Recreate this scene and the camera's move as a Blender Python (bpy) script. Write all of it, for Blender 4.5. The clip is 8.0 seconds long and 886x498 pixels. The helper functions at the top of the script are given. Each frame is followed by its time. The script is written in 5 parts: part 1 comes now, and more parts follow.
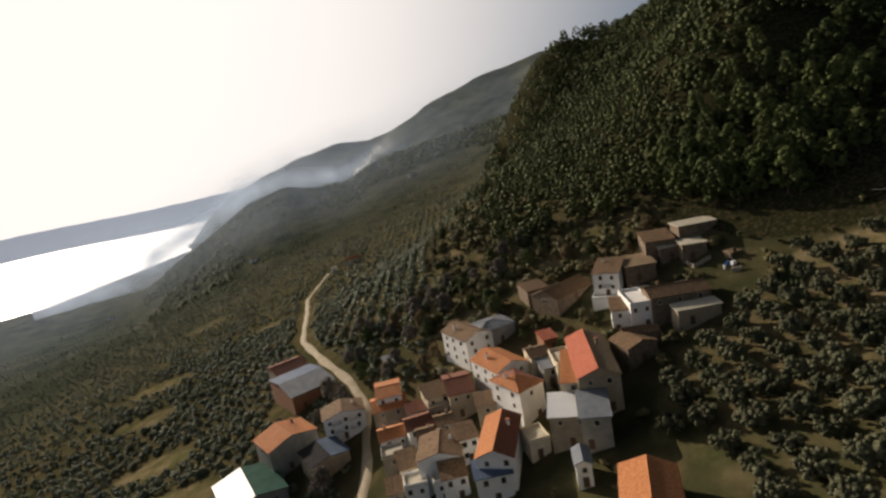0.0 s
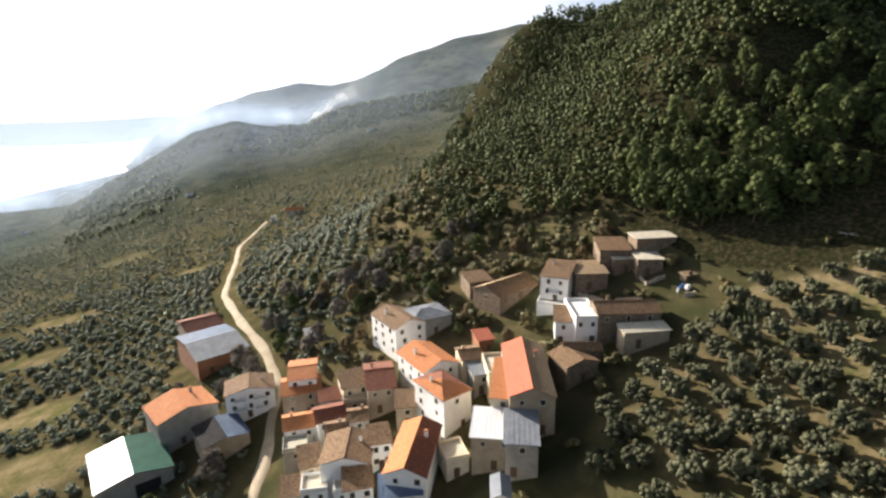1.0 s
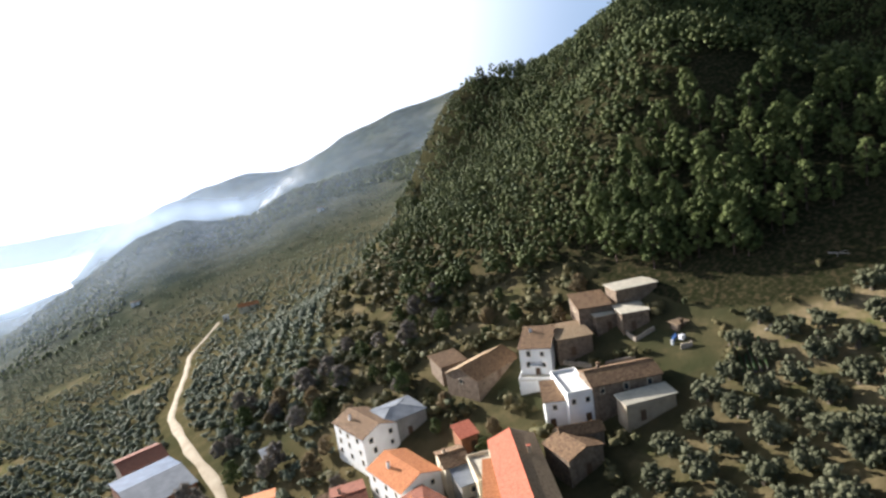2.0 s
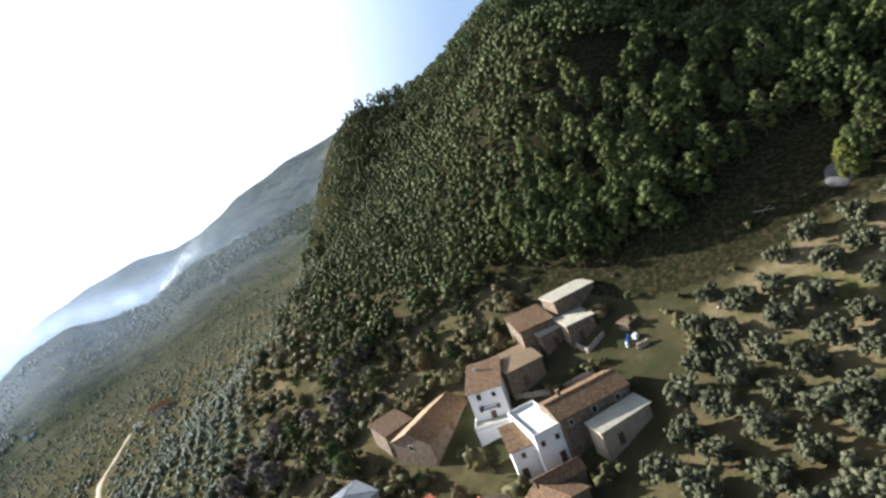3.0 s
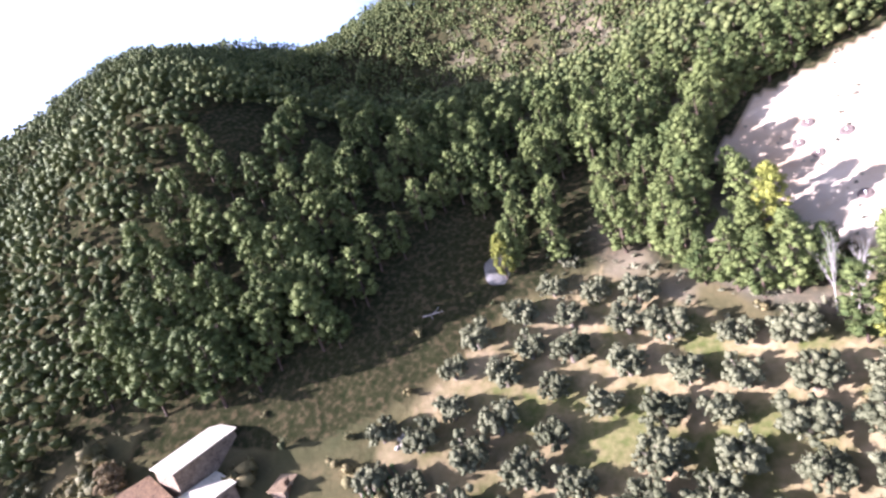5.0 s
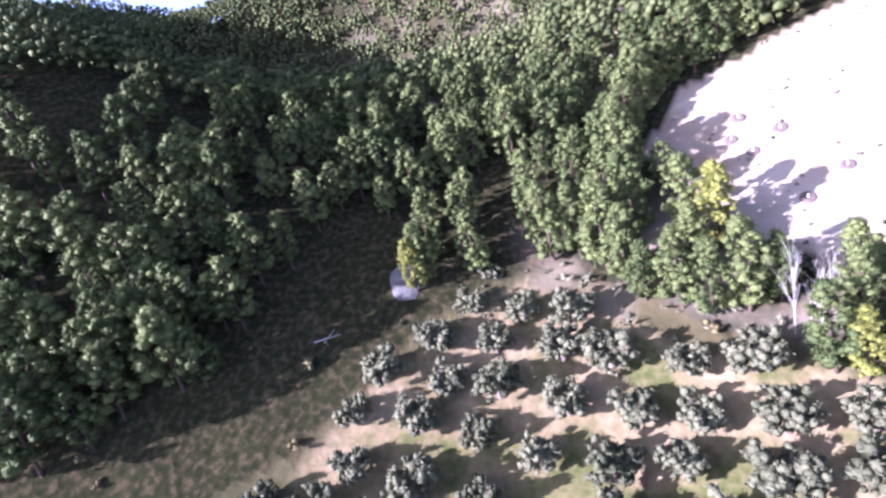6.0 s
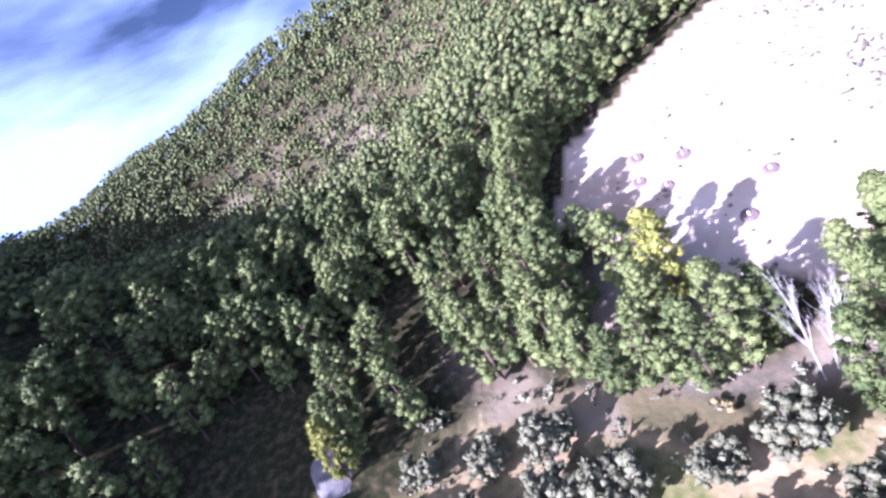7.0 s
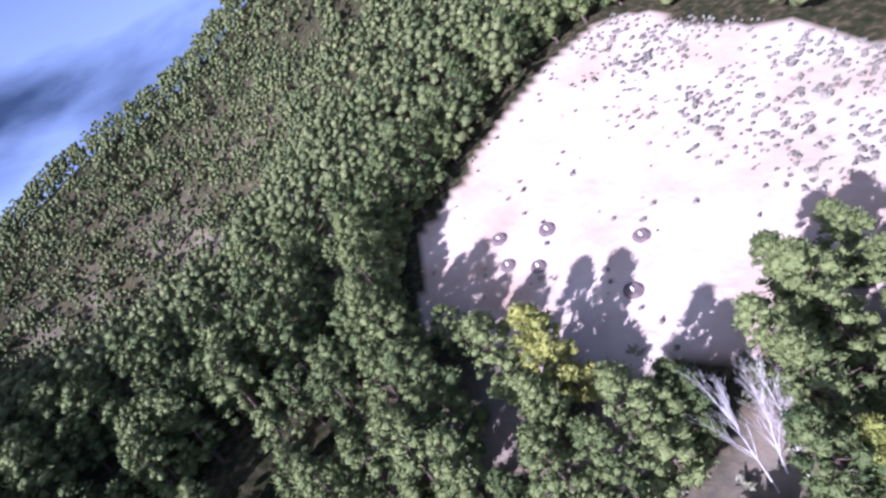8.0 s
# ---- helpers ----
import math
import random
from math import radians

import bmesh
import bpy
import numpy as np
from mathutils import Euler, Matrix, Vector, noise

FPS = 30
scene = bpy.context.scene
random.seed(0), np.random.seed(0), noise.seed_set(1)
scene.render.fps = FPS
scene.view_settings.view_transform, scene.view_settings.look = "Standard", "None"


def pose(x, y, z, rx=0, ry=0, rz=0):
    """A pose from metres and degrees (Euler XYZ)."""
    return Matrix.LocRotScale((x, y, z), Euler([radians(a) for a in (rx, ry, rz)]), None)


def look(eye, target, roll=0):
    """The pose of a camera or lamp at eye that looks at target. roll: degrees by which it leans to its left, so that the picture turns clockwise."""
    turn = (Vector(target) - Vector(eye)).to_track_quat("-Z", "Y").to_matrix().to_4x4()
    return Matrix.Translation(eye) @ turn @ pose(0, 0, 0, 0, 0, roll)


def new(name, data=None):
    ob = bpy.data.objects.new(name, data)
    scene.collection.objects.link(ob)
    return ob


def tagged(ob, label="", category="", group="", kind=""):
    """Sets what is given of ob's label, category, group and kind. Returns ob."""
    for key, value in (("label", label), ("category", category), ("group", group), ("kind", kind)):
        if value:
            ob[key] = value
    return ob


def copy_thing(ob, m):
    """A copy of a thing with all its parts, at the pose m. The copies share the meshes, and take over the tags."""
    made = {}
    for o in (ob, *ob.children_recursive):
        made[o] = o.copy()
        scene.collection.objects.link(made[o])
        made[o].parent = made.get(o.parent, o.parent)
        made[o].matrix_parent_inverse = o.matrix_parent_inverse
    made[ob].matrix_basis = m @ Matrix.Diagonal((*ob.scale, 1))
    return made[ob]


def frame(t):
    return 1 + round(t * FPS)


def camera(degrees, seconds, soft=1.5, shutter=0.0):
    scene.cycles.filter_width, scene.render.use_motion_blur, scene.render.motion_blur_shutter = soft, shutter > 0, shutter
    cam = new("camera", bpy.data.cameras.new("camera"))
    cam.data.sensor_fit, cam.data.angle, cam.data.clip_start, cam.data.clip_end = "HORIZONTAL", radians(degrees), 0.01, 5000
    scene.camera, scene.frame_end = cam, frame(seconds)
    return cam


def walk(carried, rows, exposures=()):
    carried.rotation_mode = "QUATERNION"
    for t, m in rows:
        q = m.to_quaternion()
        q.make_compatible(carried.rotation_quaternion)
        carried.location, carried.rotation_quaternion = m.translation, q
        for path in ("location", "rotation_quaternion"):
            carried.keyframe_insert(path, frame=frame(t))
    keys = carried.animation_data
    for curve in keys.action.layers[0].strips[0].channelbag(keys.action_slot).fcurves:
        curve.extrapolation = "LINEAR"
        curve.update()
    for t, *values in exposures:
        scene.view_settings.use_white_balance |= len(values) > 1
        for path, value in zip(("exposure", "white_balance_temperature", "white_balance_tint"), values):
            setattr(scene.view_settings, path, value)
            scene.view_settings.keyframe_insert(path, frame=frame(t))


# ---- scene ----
cam = camera(78.5, 8.0, soft=2.6)
PATH = [
    (0, (0.14, -3.92, 0.78), (-0.210, 5.885, -1.148), -10.88),
    (0.5, (0.33, 3.39, 1.55), (0.851, 13.131, -0.654), 4.12),
    (1, (2.31, 11.75, 2.50), (2.819, 21.364, -0.194), -1.38),
    (1.5, (4.39, 20.35, 2.41), (5.199, 30.063, 0.158), -5.47),
    (1.7, (5.14, 23.57, 2.40), (6.090, 33.357, 0.598), -7.01),
    (2.8, (9.92, 41.50, 1.74), (12.448, 51.041, 0.142), -16.88),
    (3, (11.52, 44.59, 1.79), (14.318, 54.077, 0.319), -20.93),
    (3.5, (15.75, 51.95, 1.37), (19.629, 61.113, 0.411), -24.80),
    (4, (21.64, 59.27, 0.61), (27.168, 67.395, -1.236), -20.84),
    (4.5, (28.30, 64.52, 0.71), (34.761, 71.865, -1.370), -24.97),
    (5, (35.62, 68.20, -0.61), (43.250, 74.338, -2.647), -17.84),
    (5.2, (38.36, 69.54, -0.59), (46.316, 75.124, -2.927), -16.23),
    (6.3, (54.91, 80.37, -1.68), (63.527, 84.604, -4.487), -18.25),
    (6.5, (58.22, 80.96, -2.17), (67.036, 84.828, -4.870), -21.93),
    (7, (66.33, 81.12, -4.09), (75.803, 84.041, -5.430), -31.75),
    (7.5, (73.81, 81.70, -3.69), (83.572, 82.382, -5.747), -21.39),
    (8, (80.88, 80.06, -3.98), (90.762, 80.200, -5.506), -37.95),
]
EXPOSURES = [(0.0, 0.05, 7200, 14), (0.5, 0.95, 6900, 12), (1.0, 1.4, 6600, 12), (1.7, 1.4, 6100, 12), (3.0, 1.5, 5800, 9), (3.5, 1.35, 5000, 0), (4.0, 2.5, 5300, 12), (4.5, 2.75, 5400, 24), (5.0, 2.7, 5500, 34), (6.5, 2.6, 4900, 48), (7.0, 2.65, 4950, 46), (7.5, 1.9, 4900, 50), (8.0, 1.75, 4900, 42)]
walk(cam, [(t, look(eye, target, roll)) for t, eye, target, roll in PATH], EXPOSURES)

# ---- light ----
SUN_AZIMUTH, SUN_HEIGHT = -42.0, 19.0
world = bpy.data.worlds.new("sky")
scene.world = world
world.use_nodes = True
wn, wl = world.node_tree.nodes, world.node_tree.links
sky = wn.new("ShaderNodeTexSky")
sky.sky_type, sky.sun_disc = "NISHITA", False
sky.sun_elevation, sky.sun_rotation = radians(SUN_HEIGHT), radians(SUN_AZIMUTH)
sky.air_density, sky.dust_density, sky.ozone_density = 1.0, 1.2, 1.0
coord = wn.new("ShaderNodeTexCoord")
stretch = wn.new("ShaderNodeMapping")
stretch.inputs["Scale"].default_value = (1.0, 1.0, 3.5)
clouds = wn.new("ShaderNodeTexNoise")
clouds.inputs["Scale"].default_value, clouds.inputs["Detail"].default_value = 1.6, 7.0
cover = wn.new("ShaderNodeValToRGB")
cover.color_ramp.elements[0].position, cover.color_ramp.elements[1].position = 0.34, 0.5
cover.color_ramp.elements[1].color = (0.9, 0.9, 0.9, 1)
sa, sh = radians(SUN_AZIMUTH), radians(SUN_HEIGHT)
toward = wn.new("ShaderNodeVectorMath")
toward.operation = "DOT_PRODUCT"
toward.inputs[1].default_value = (math.sin(sa) * math.cos(sh), math.cos(sa) * math.cos(sh), math.sin(sh))
glare = wn.new("ShaderNodeMapRange")
glare.interpolation_type = "SMOOTHSTEP"
glare.inputs["From Min"].default_value, glare.inputs["From Max"].default_value = 0.4, 0.95
glare.inputs["To Min"].default_value = 0.0
up = wn.new("ShaderNodeSeparateXYZ")
haze = wn.new("ShaderNodeMapRange")
haze.interpolation_type = "SMOOTHSTEP"
haze.inputs["From Min"].default_value, haze.inputs["From Max"].default_value = 0.06, 0.42
haze.inputs["To Min"].default_value, haze.inputs["To Max"].default_value = 1.0, 0.0
streak = wn.new("ShaderNodeMath")
streak.operation = "MULTIPLY"
either = wn.new("ShaderNodeMath")
either.operation, either.use_clamp = "ADD", True
veil = wn.new("ShaderNodeMixRGB")
tone = wn.new("ShaderNodeMixRGB")
tone.inputs["Color1"].default_value, tone.inputs["Color2"].default_value = (9.5, 12.4, 16.5, 1.0), (54.0, 54.0, 54.6, 1.0)
wl.new(coord.outputs["Generated"], stretch.inputs["Vector"])
wl.new(coord.outputs["Generated"], toward.inputs[0])
wl.new(coord.outputs["Generated"], up.inputs[0])
wl.new(stretch.outputs["Vector"], clouds.inputs["Vector"])
wl.new(clouds.outputs["Fac"], cover.inputs["Fac"])
wl.new(toward.outputs["Value"], glare.inputs["Value"])
wl.new(up.outputs["Z"], haze.inputs["Value"])
wl.new(cover.outputs["Color"], streak.inputs[0])
low_cloud = wn.new("ShaderNodeMapRange")
low_cloud.interpolation_type = "SMOOTHSTEP"
low_cloud.inputs["From Min"].default_value, low_cloud.inputs["From Max"].default_value = 0.3, 0.75
low_cloud.inputs["To Min"].default_value, low_cloud.inputs["To Max"].default_value = 1.0, 0.08
wl.new(up.outputs["Z"], low_cloud.inputs["Value"])
wl.new(low_cloud.outputs["Result"], streak.inputs[1])
wl.new(glare.outputs["Result"], tone.inputs["Fac"])
wl.new(tone.outputs["Color"], veil.inputs["Color2"])
wl.new(streak.outputs[0], either.inputs[0])
near_sun = wn.new("ShaderNodeMath")
near_sun.operation = "MULTIPLY"
wl.new(haze.outputs["Result"], near_sun.inputs[0])
rim = wn.new("ShaderNodeMath")
rim.operation, rim.use_clamp = "ADD", True
rim.inputs[1].default_value = 0.7
wl.new(glare.outputs["Result"], rim.inputs[0])
wl.new(rim.outputs[0], near_sun.inputs[1])
core = wn.new("ShaderNodeMapRange")
core.interpolation_type = "SMOOTHSTEP"
core.inputs["From Min"].default_value, core.inputs["From Max"].default_value = 0.82, 1.0
near_core = wn.new("ShaderNodeMath")
near_core.operation = "ADD"
wl.new(toward.outputs["Value"], core.inputs["Value"])
wl.new(near_sun.outputs[0], near_core.inputs[0])
wl.new(core.outputs["Result"], near_core.inputs[1])
wl.new(near_core.outputs[0], either.inputs[1])
wl.new(either.outputs[0], veil.inputs["Fac"])
wl.new(sky.outputs["Color"], veil.inputs["Color1"])
wl.new(veil.outputs["Color"], wn["Background"].inputs["Color"])
wn["Background"].inputs["Strength"].default_value = 0.018

sun_data = bpy.data.lights.new("sun", "SUN")
sun_data.energy, sun_data.angle, sun_data.color = 5.0, radians(0.5), (1.0, 0.92, 0.8)
sun = new("sun", sun_data)
sun.matrix_world = look((0, 0, 300), (-math.sin(sa) * math.cos(sh), -math.cos(sa) * math.cos(sh), 300 - math.sin(sh)))


# ---- the lie of the land ----
PLANE = (-70.9656, 0.1974, 0.0225)
WOOD_HILL = [
    (168, 312, 60, 86.9), (120, 216, 35, 54.9), (78, 405, 35, 57.0), (120, 300, 35, -4.1), (200, 400, 70, 83.9),
    (100, 320, 40, 2.2), (205, 265, 40, -45.0), (205, 330, 40, -41.5), (165, 240, 40, -16.7), (160, 370, 40, -33.4),
    (90, 345, 45, -5.0), (90, 400, 45, 11.3), (145, 290, 45, -8.0), (145, 345, 45, -3.8), (145, 400, 45, 1.3),
    (200, 235, 45, -0.7), (200, 290, 45, 4.5), (200, 345, 45, 23.2), (200, 400, 45, 1.4),
]
HIGH_CREST = [
    (312, 240, 60, 78.5), (372, 321, 35, 64.3), (250, 330, 60, 22.6), (260, 230, 40, -34.6), (300, 300, 40, 2.8),
    (255, 235, 45, -11.5), (255, 290, 45, 2.5), (255, 345, 45, -20.1), (255, 400, 45, -6.0), (310, 235, 45, -20.7),
    (310, 290, 45, 9.5), (310, 345, 45, -12.8), (310, 400, 45, 64.8), (365, 235, 45, 7.6), (365, 290, 45, -6.0),
    (365, 345, 45, -16.1), (365, 400, 45, 21.9),
]
DRY_SLOPE = [
    (360, 0, 100, 117.0), (162, 174, 35, 8.2), (162, 27, 35, 7.7), (246, 174, 35, -26.4), (351, 90, 35, 13.1),
    (120, 153, 35, 8.8), (204, 69, 35, 6.4), (204, 132, 35, 6.0), (162, 111, 35, 4.2), (320, 160, 60, 37.4),
    (260, 30, 50, -2.3), (400, 180, 80, -11.3), (215, 190, 45, 19.3), (270, 130, 40, -22.0), (145, 180, 45, 0.6),
    (255, 180, 45, -9.5), (310, 180, 45, -10.6), (365, 180, 45, 18.5), (330, 120, 45, -4.2), (385, 140, 50, 3.4),
    (330, 60, 45, -3.8),
]
LOW_GROUND = [
    (24, 276, 60, 21.4), (-120, 360, 100, -5.3), (-48, 111, 35, -6.3), (-120, 24, 60, -5.5), (-132, 195, 35, -5.3),
    (36, 174, 35, 4.1), (78, 27, 35, 4.9), (90, 235, 45, -0.6), (90, 290, 45, 3.1),
]
HILLS = LOW_GROUND + WOOD_HILL + HIGH_CREST + DRY_SLOPE
AZ = (-180, -90, -50, -38, -30, -27, -22.5, -16.5, -10.7, -7, -3, 2, 6.6, 10.7, 16, 22, 30, 45, 90, 135, 180)
NEAR_Z = (-110, -150, -150, -140, -125, -118, -105, -90, -78, -72, -62, -50, -30, -10, 20, 50, 70, 90, 100, 60, -110)
RIDGE_AZ = (-180, -60, -40, -33, -28.6, -26.2, -23.1, -20.5, -16.9, -14.3, -10.6, -7.1, -1.4, 4.3, 10.0, 13.3, 30, 60, 180)
RIDGE_Z = (-170, -170, -170, -165, -117, -95, -68, -42, -27, -36, -40, -12, 4, 15, 33, 49, 120, 140, -100)
RANGE_AZ = (-180, -60, -29, -26.6, -25.0, -21.9, -18.8, -15.1, -10.8, -9.2, -7.5, -4.7, -1.2, 1.6, 4.4, 7.8, 10.5, 13.2, 15.9, 18.5, 30, 45, 90, 135, 180)
RANGE_Z = (-175, -175, -175, -169, -113, -54, -6, 29, 62, 56, 51, 76, 127, 148, 171, 202, 233, 219, 210, 237, 270, 260, 200, 100, -175)


def smooth(a, b, v):
    u = np.clip((v - a) / (b - a), 0, 1)
    return u * u * (3 - 2 * u)


def height(x, y):
    """The ground's height: a sloping plane with hills on it, and beyond them the mountain range and the valley."""
    x, y = np.asarray(x, float), np.asarray(y, float)
    near = PLANE[0] + PLANE[1] * x + PLANE[2] * y
    for cx, cy, s, a in HILLS:
        near = near + a * np.exp(-((x - cx) ** 2 + (y - cy) ** 2) / (2 * s * s))
    d, az = np.hypot(x, y), np.degrees(np.arctan2(x, y))
    foot = np.interp(az, AZ, NEAR_Z)
    ridge, top = np.interp(az, RIDGE_AZ, RIDGE_Z), np.interp(az, RANGE_AZ, RANGE_Z)
    slope = foot + (ridge - foot) * np.clip((d - 560) / 400, 0, 1) ** 1.2
    dip = np.maximum(np.minimum(ridge, top) - 22, -175)
    slope = slope + (dip - slope) * smooth(960, 1250, d)
    far = slope + (top - slope) * np.clip((d - 1250) / 650, 0, 1) ** 1.15 - np.clip(d - 1900, 0, None) * 0.25
    far = np.maximum(far, -175 + smooth(3300, 4500, d) * 2.0)
    k = smooth(300, 620, np.hypot(x - 90, y - 160))
    return near * (1 - k) + far * k


def z_at(x, y):
    return float(height(x, y))


def inside(poly, x, y):
    """Whether the points x, y lie within the polygon."""
    x, y = np.asarray(x, float), np.asarray(y, float)
    hit = np.zeros(x.shape, bool)
    for (ax, ay), (bx, by) in zip(poly, poly[1:] + poly[:1]):
        if ay != by:
            hit ^= ((ay > y) != (by > y)) & (x < (bx - ax) * (y - ay) / (by - ay) + ax)
    return hit


FIELD = [(134, 84), (141, 84), (150, 89), (164, 83), (172, 66), (177, 50), (177, 33), (150, 27), (132, 30), (119, 44), (116, 58), (124, 66), (131, 74)]
GROVE = [(33, 85), (30, 92), (38, 108), (46, 114), (60, 118), (74, 124), (80, 131), (90, 128), (104, 121), (113, 116), (122, 106), (119, 96), (113, 86), (110, 72), (108, 58), (100, 44), (60, 44), (40, 62)]
HOLLOW = [(64, 172), (70, 162), (80, 140), (92, 128), (112, 119), (119, 112), (127, 114), (129, 124), (127, 128), (125, 137), (117, 140.5), (107, 139.5), (98, 142), (90, 146.5), (79, 157), (72, 170)]
HILLWOOD = [(150, 520), (124, 410), (98, 388), (66, 376), (46, 366), (35, 345), (32, 300), (37, 236), (36, 204), (54, 188), (63, 182), (72, 170), (79, 157), (90, 146.5), (98, 142), (107, 139.5), (117, 140.5), (125, 137), (127, 128), (117, 118), (122, 110), (126, 100), (122, 90), (116, 80), (112, 70), (112, 56), (104, 30), (110, -60), (420, -60), (420, 520)]
CLEARINGS = [(-181, 280, 12), (-214, 419, 14), (-162, 232, 10), (-128, 180, 11), (-103, 142, 12), (-130, 330, 8)]
ROAD = [(-33, 88), (-35.8, 111), (-35.6, 128), (-37.6, 140), (-38.4, 154), (-47.6, 176), (-64, 205), (-85, 248), (-101, 316), (-114, 365), (-112, 430)]


# ---- materials ----
def material(name, dark, light, scale=2.0, rough=0.85, bump=0.3, fine=None, metal=0.0, spread=(0.35, 0.65), each=0.0, leaf=0.0, shine=0.3):
    """A surface that varies between two colours: a broad pattern, a fine grain with relief, and from piece to piece."""
    m = bpy.data.materials.new(name)
    m.use_nodes = True
    n, l = m.node_tree.nodes, m.node_tree.links
    b = n["Principled BSDF"]
    b.inputs["Roughness"].default_value, b.inputs["Metallic"].default_value = rough, metal
    b.inputs["Specular IOR Level"].default_value = shine
    c = n.new("ShaderNodeTexCoord")
    big, small = n.new("ShaderNodeTexNoise"), n.new("ShaderNodeTexNoise")
    big.inputs["Scale"].default_value, big.inputs["Detail"].default_value = scale, 6
    small.inputs["Scale"].default_value, small.inputs["Detail"].default_value = fine or scale * 9, 4
    for t in (big, small):
        l.new(c.outputs["Object"], t.inputs["Vector"])
    mix = n.new("ShaderNodeMath")
    mix.operation, mix.inputs[1].default_value = "MULTIPLY_ADD", 0.5
    half = n.new("ShaderNodeMath")
    half.operation, half.inputs[1].default_value = "MULTIPLY", 0.5
    l.new(small.outputs["Fac"], half.inputs[0])
    l.new(big.outputs["Fac"], mix.inputs[0])
    l.new(half.outputs[0], mix.inputs[2])
    last = mix.outputs[0]
    if each or leaf:
        info = n.new("ShaderNodeObjectInfo" if each else "ShaderNodeNewGeometry")
        shift = n.new("ShaderNodeMath")
        shift.operation = "MULTIPLY_ADD"
        shift.inputs[1].default_value = each or leaf
        l.new(info.outputs["Random" if each else "Random Per Island"], shift.inputs[0])
        sub = n.new("ShaderNodeMath")
        sub.operation, sub.inputs[1].default_value = "SUBTRACT", (each or leaf) / 2
        l.new(last, sub.inputs[0])
        l.new(sub.outputs[0], shift.inputs[2])
        last = shift.outputs[0]
    ramp = n.new("ShaderNodeValToRGB")
    ramp.color_ramp.elements[0].position, ramp.color_ramp.elements[1].position = spread
    ramp.color_ramp.elements[0].color, ramp.color_ramp.elements[1].color = (*dark, 1), (*light, 1)
    l.new(last, ramp.inputs["Fac"])
    l.new(ramp.outputs["Color"], b.inputs["Base Color"])
    if bump:
        bm_ = n.new("ShaderNodeBump")
        bm_.inputs["Strength"].default_value, bm_.inputs["Distance"].default_value = bump, 0.05
        l.new(small.outputs["Fac"], bm_.inputs["Height"])
        l.new(bm_.outputs["Normal"], b.inputs["Normal"])
    return m


def foliage(name, dark, light, through_light=0.14, each=0.35, scale=0.5):
    """Leaves: matt, letting some light through, varied from tree to tree and from leaf to leaf."""
    m = bpy.data.materials.new(name)
    m.use_nodes = True
    n, l = m.node_tree.nodes, m.node_tree.links
    b, out = n["Principled BSDF"], n["Material Output"]
    b.inputs["Roughness"].default_value, b.inputs["Specular IOR Level"].default_value = 0.7, 0.12
    info, geo, c = n.new("ShaderNodeObjectInfo"), n.new("ShaderNodeNewGeometry"), n.new("ShaderNodeTexCoord")
    noise_ = n.new("ShaderNodeTexNoise")
    noise_.inputs["Scale"].default_value, noise_.inputs["Detail"].default_value = scale, 4
    l.new(geo.outputs["Position"], noise_.inputs["Vector"])
    a, a2 = n.new("ShaderNodeMath"), n.new("ShaderNodeMath")
    a.operation = a2.operation = "MULTIPLY_ADD"
    a.inputs[1].default_value, a2.inputs[1].default_value = each, 0.14
    l.new(info.outputs["Random"], a.inputs[0])
    l.new(noise_.outputs["Fac"], a.inputs[2])
    l.new(geo.outputs["Random Per Island"], a2.inputs[0])
    l.new(a.outputs[0], a2.inputs[2])
    ramp = n.new("ShaderNodeValToRGB")
    ramp.color_ramp.elements[0].position, ramp.color_ramp.elements[1].position = 0.38, 0.8 if each == 0 else 0.9
    ramp.color_ramp.elements[0].color, ramp.color_ramp.elements[1].color = (*dark, 1), (*light, 1)
    l.new(a2.outputs[0], ramp.inputs["Fac"])
    l.new(ramp.outputs["Color"], b.inputs["Base Color"])
    twig, rough = n.new("ShaderNodeTexNoise"), n.new("ShaderNodeBump")
    twig.inputs["Scale"].default_value, twig.inputs["Detail"].default_value = 3.5, 3
    rough.inputs["Strength"].default_value, rough.inputs["Distance"].default_value = 0.8, 0.3
    l.new(geo.outputs["Position"], twig.inputs["Vector"])
    l.new(twig.outputs["Fac"], rough.inputs["Height"])
    l.new(rough.outputs["Normal"], b.inputs["Normal"])
    t = n.new("ShaderNodeBsdfTranslucent")
    l.new(ramp.outputs["Color"], t.inputs["Color"])
    mix = n.new("ShaderNodeMixShader")
    mix.inputs["Fac"].default_value = through_light
    l.new(b.outputs["BSDF"], mix.inputs[1])
    l.new(t.outputs["BSDF"], mix.inputs[2])
    l.new(mix.outputs["Shader"], out.inputs["Surface"])
    return m


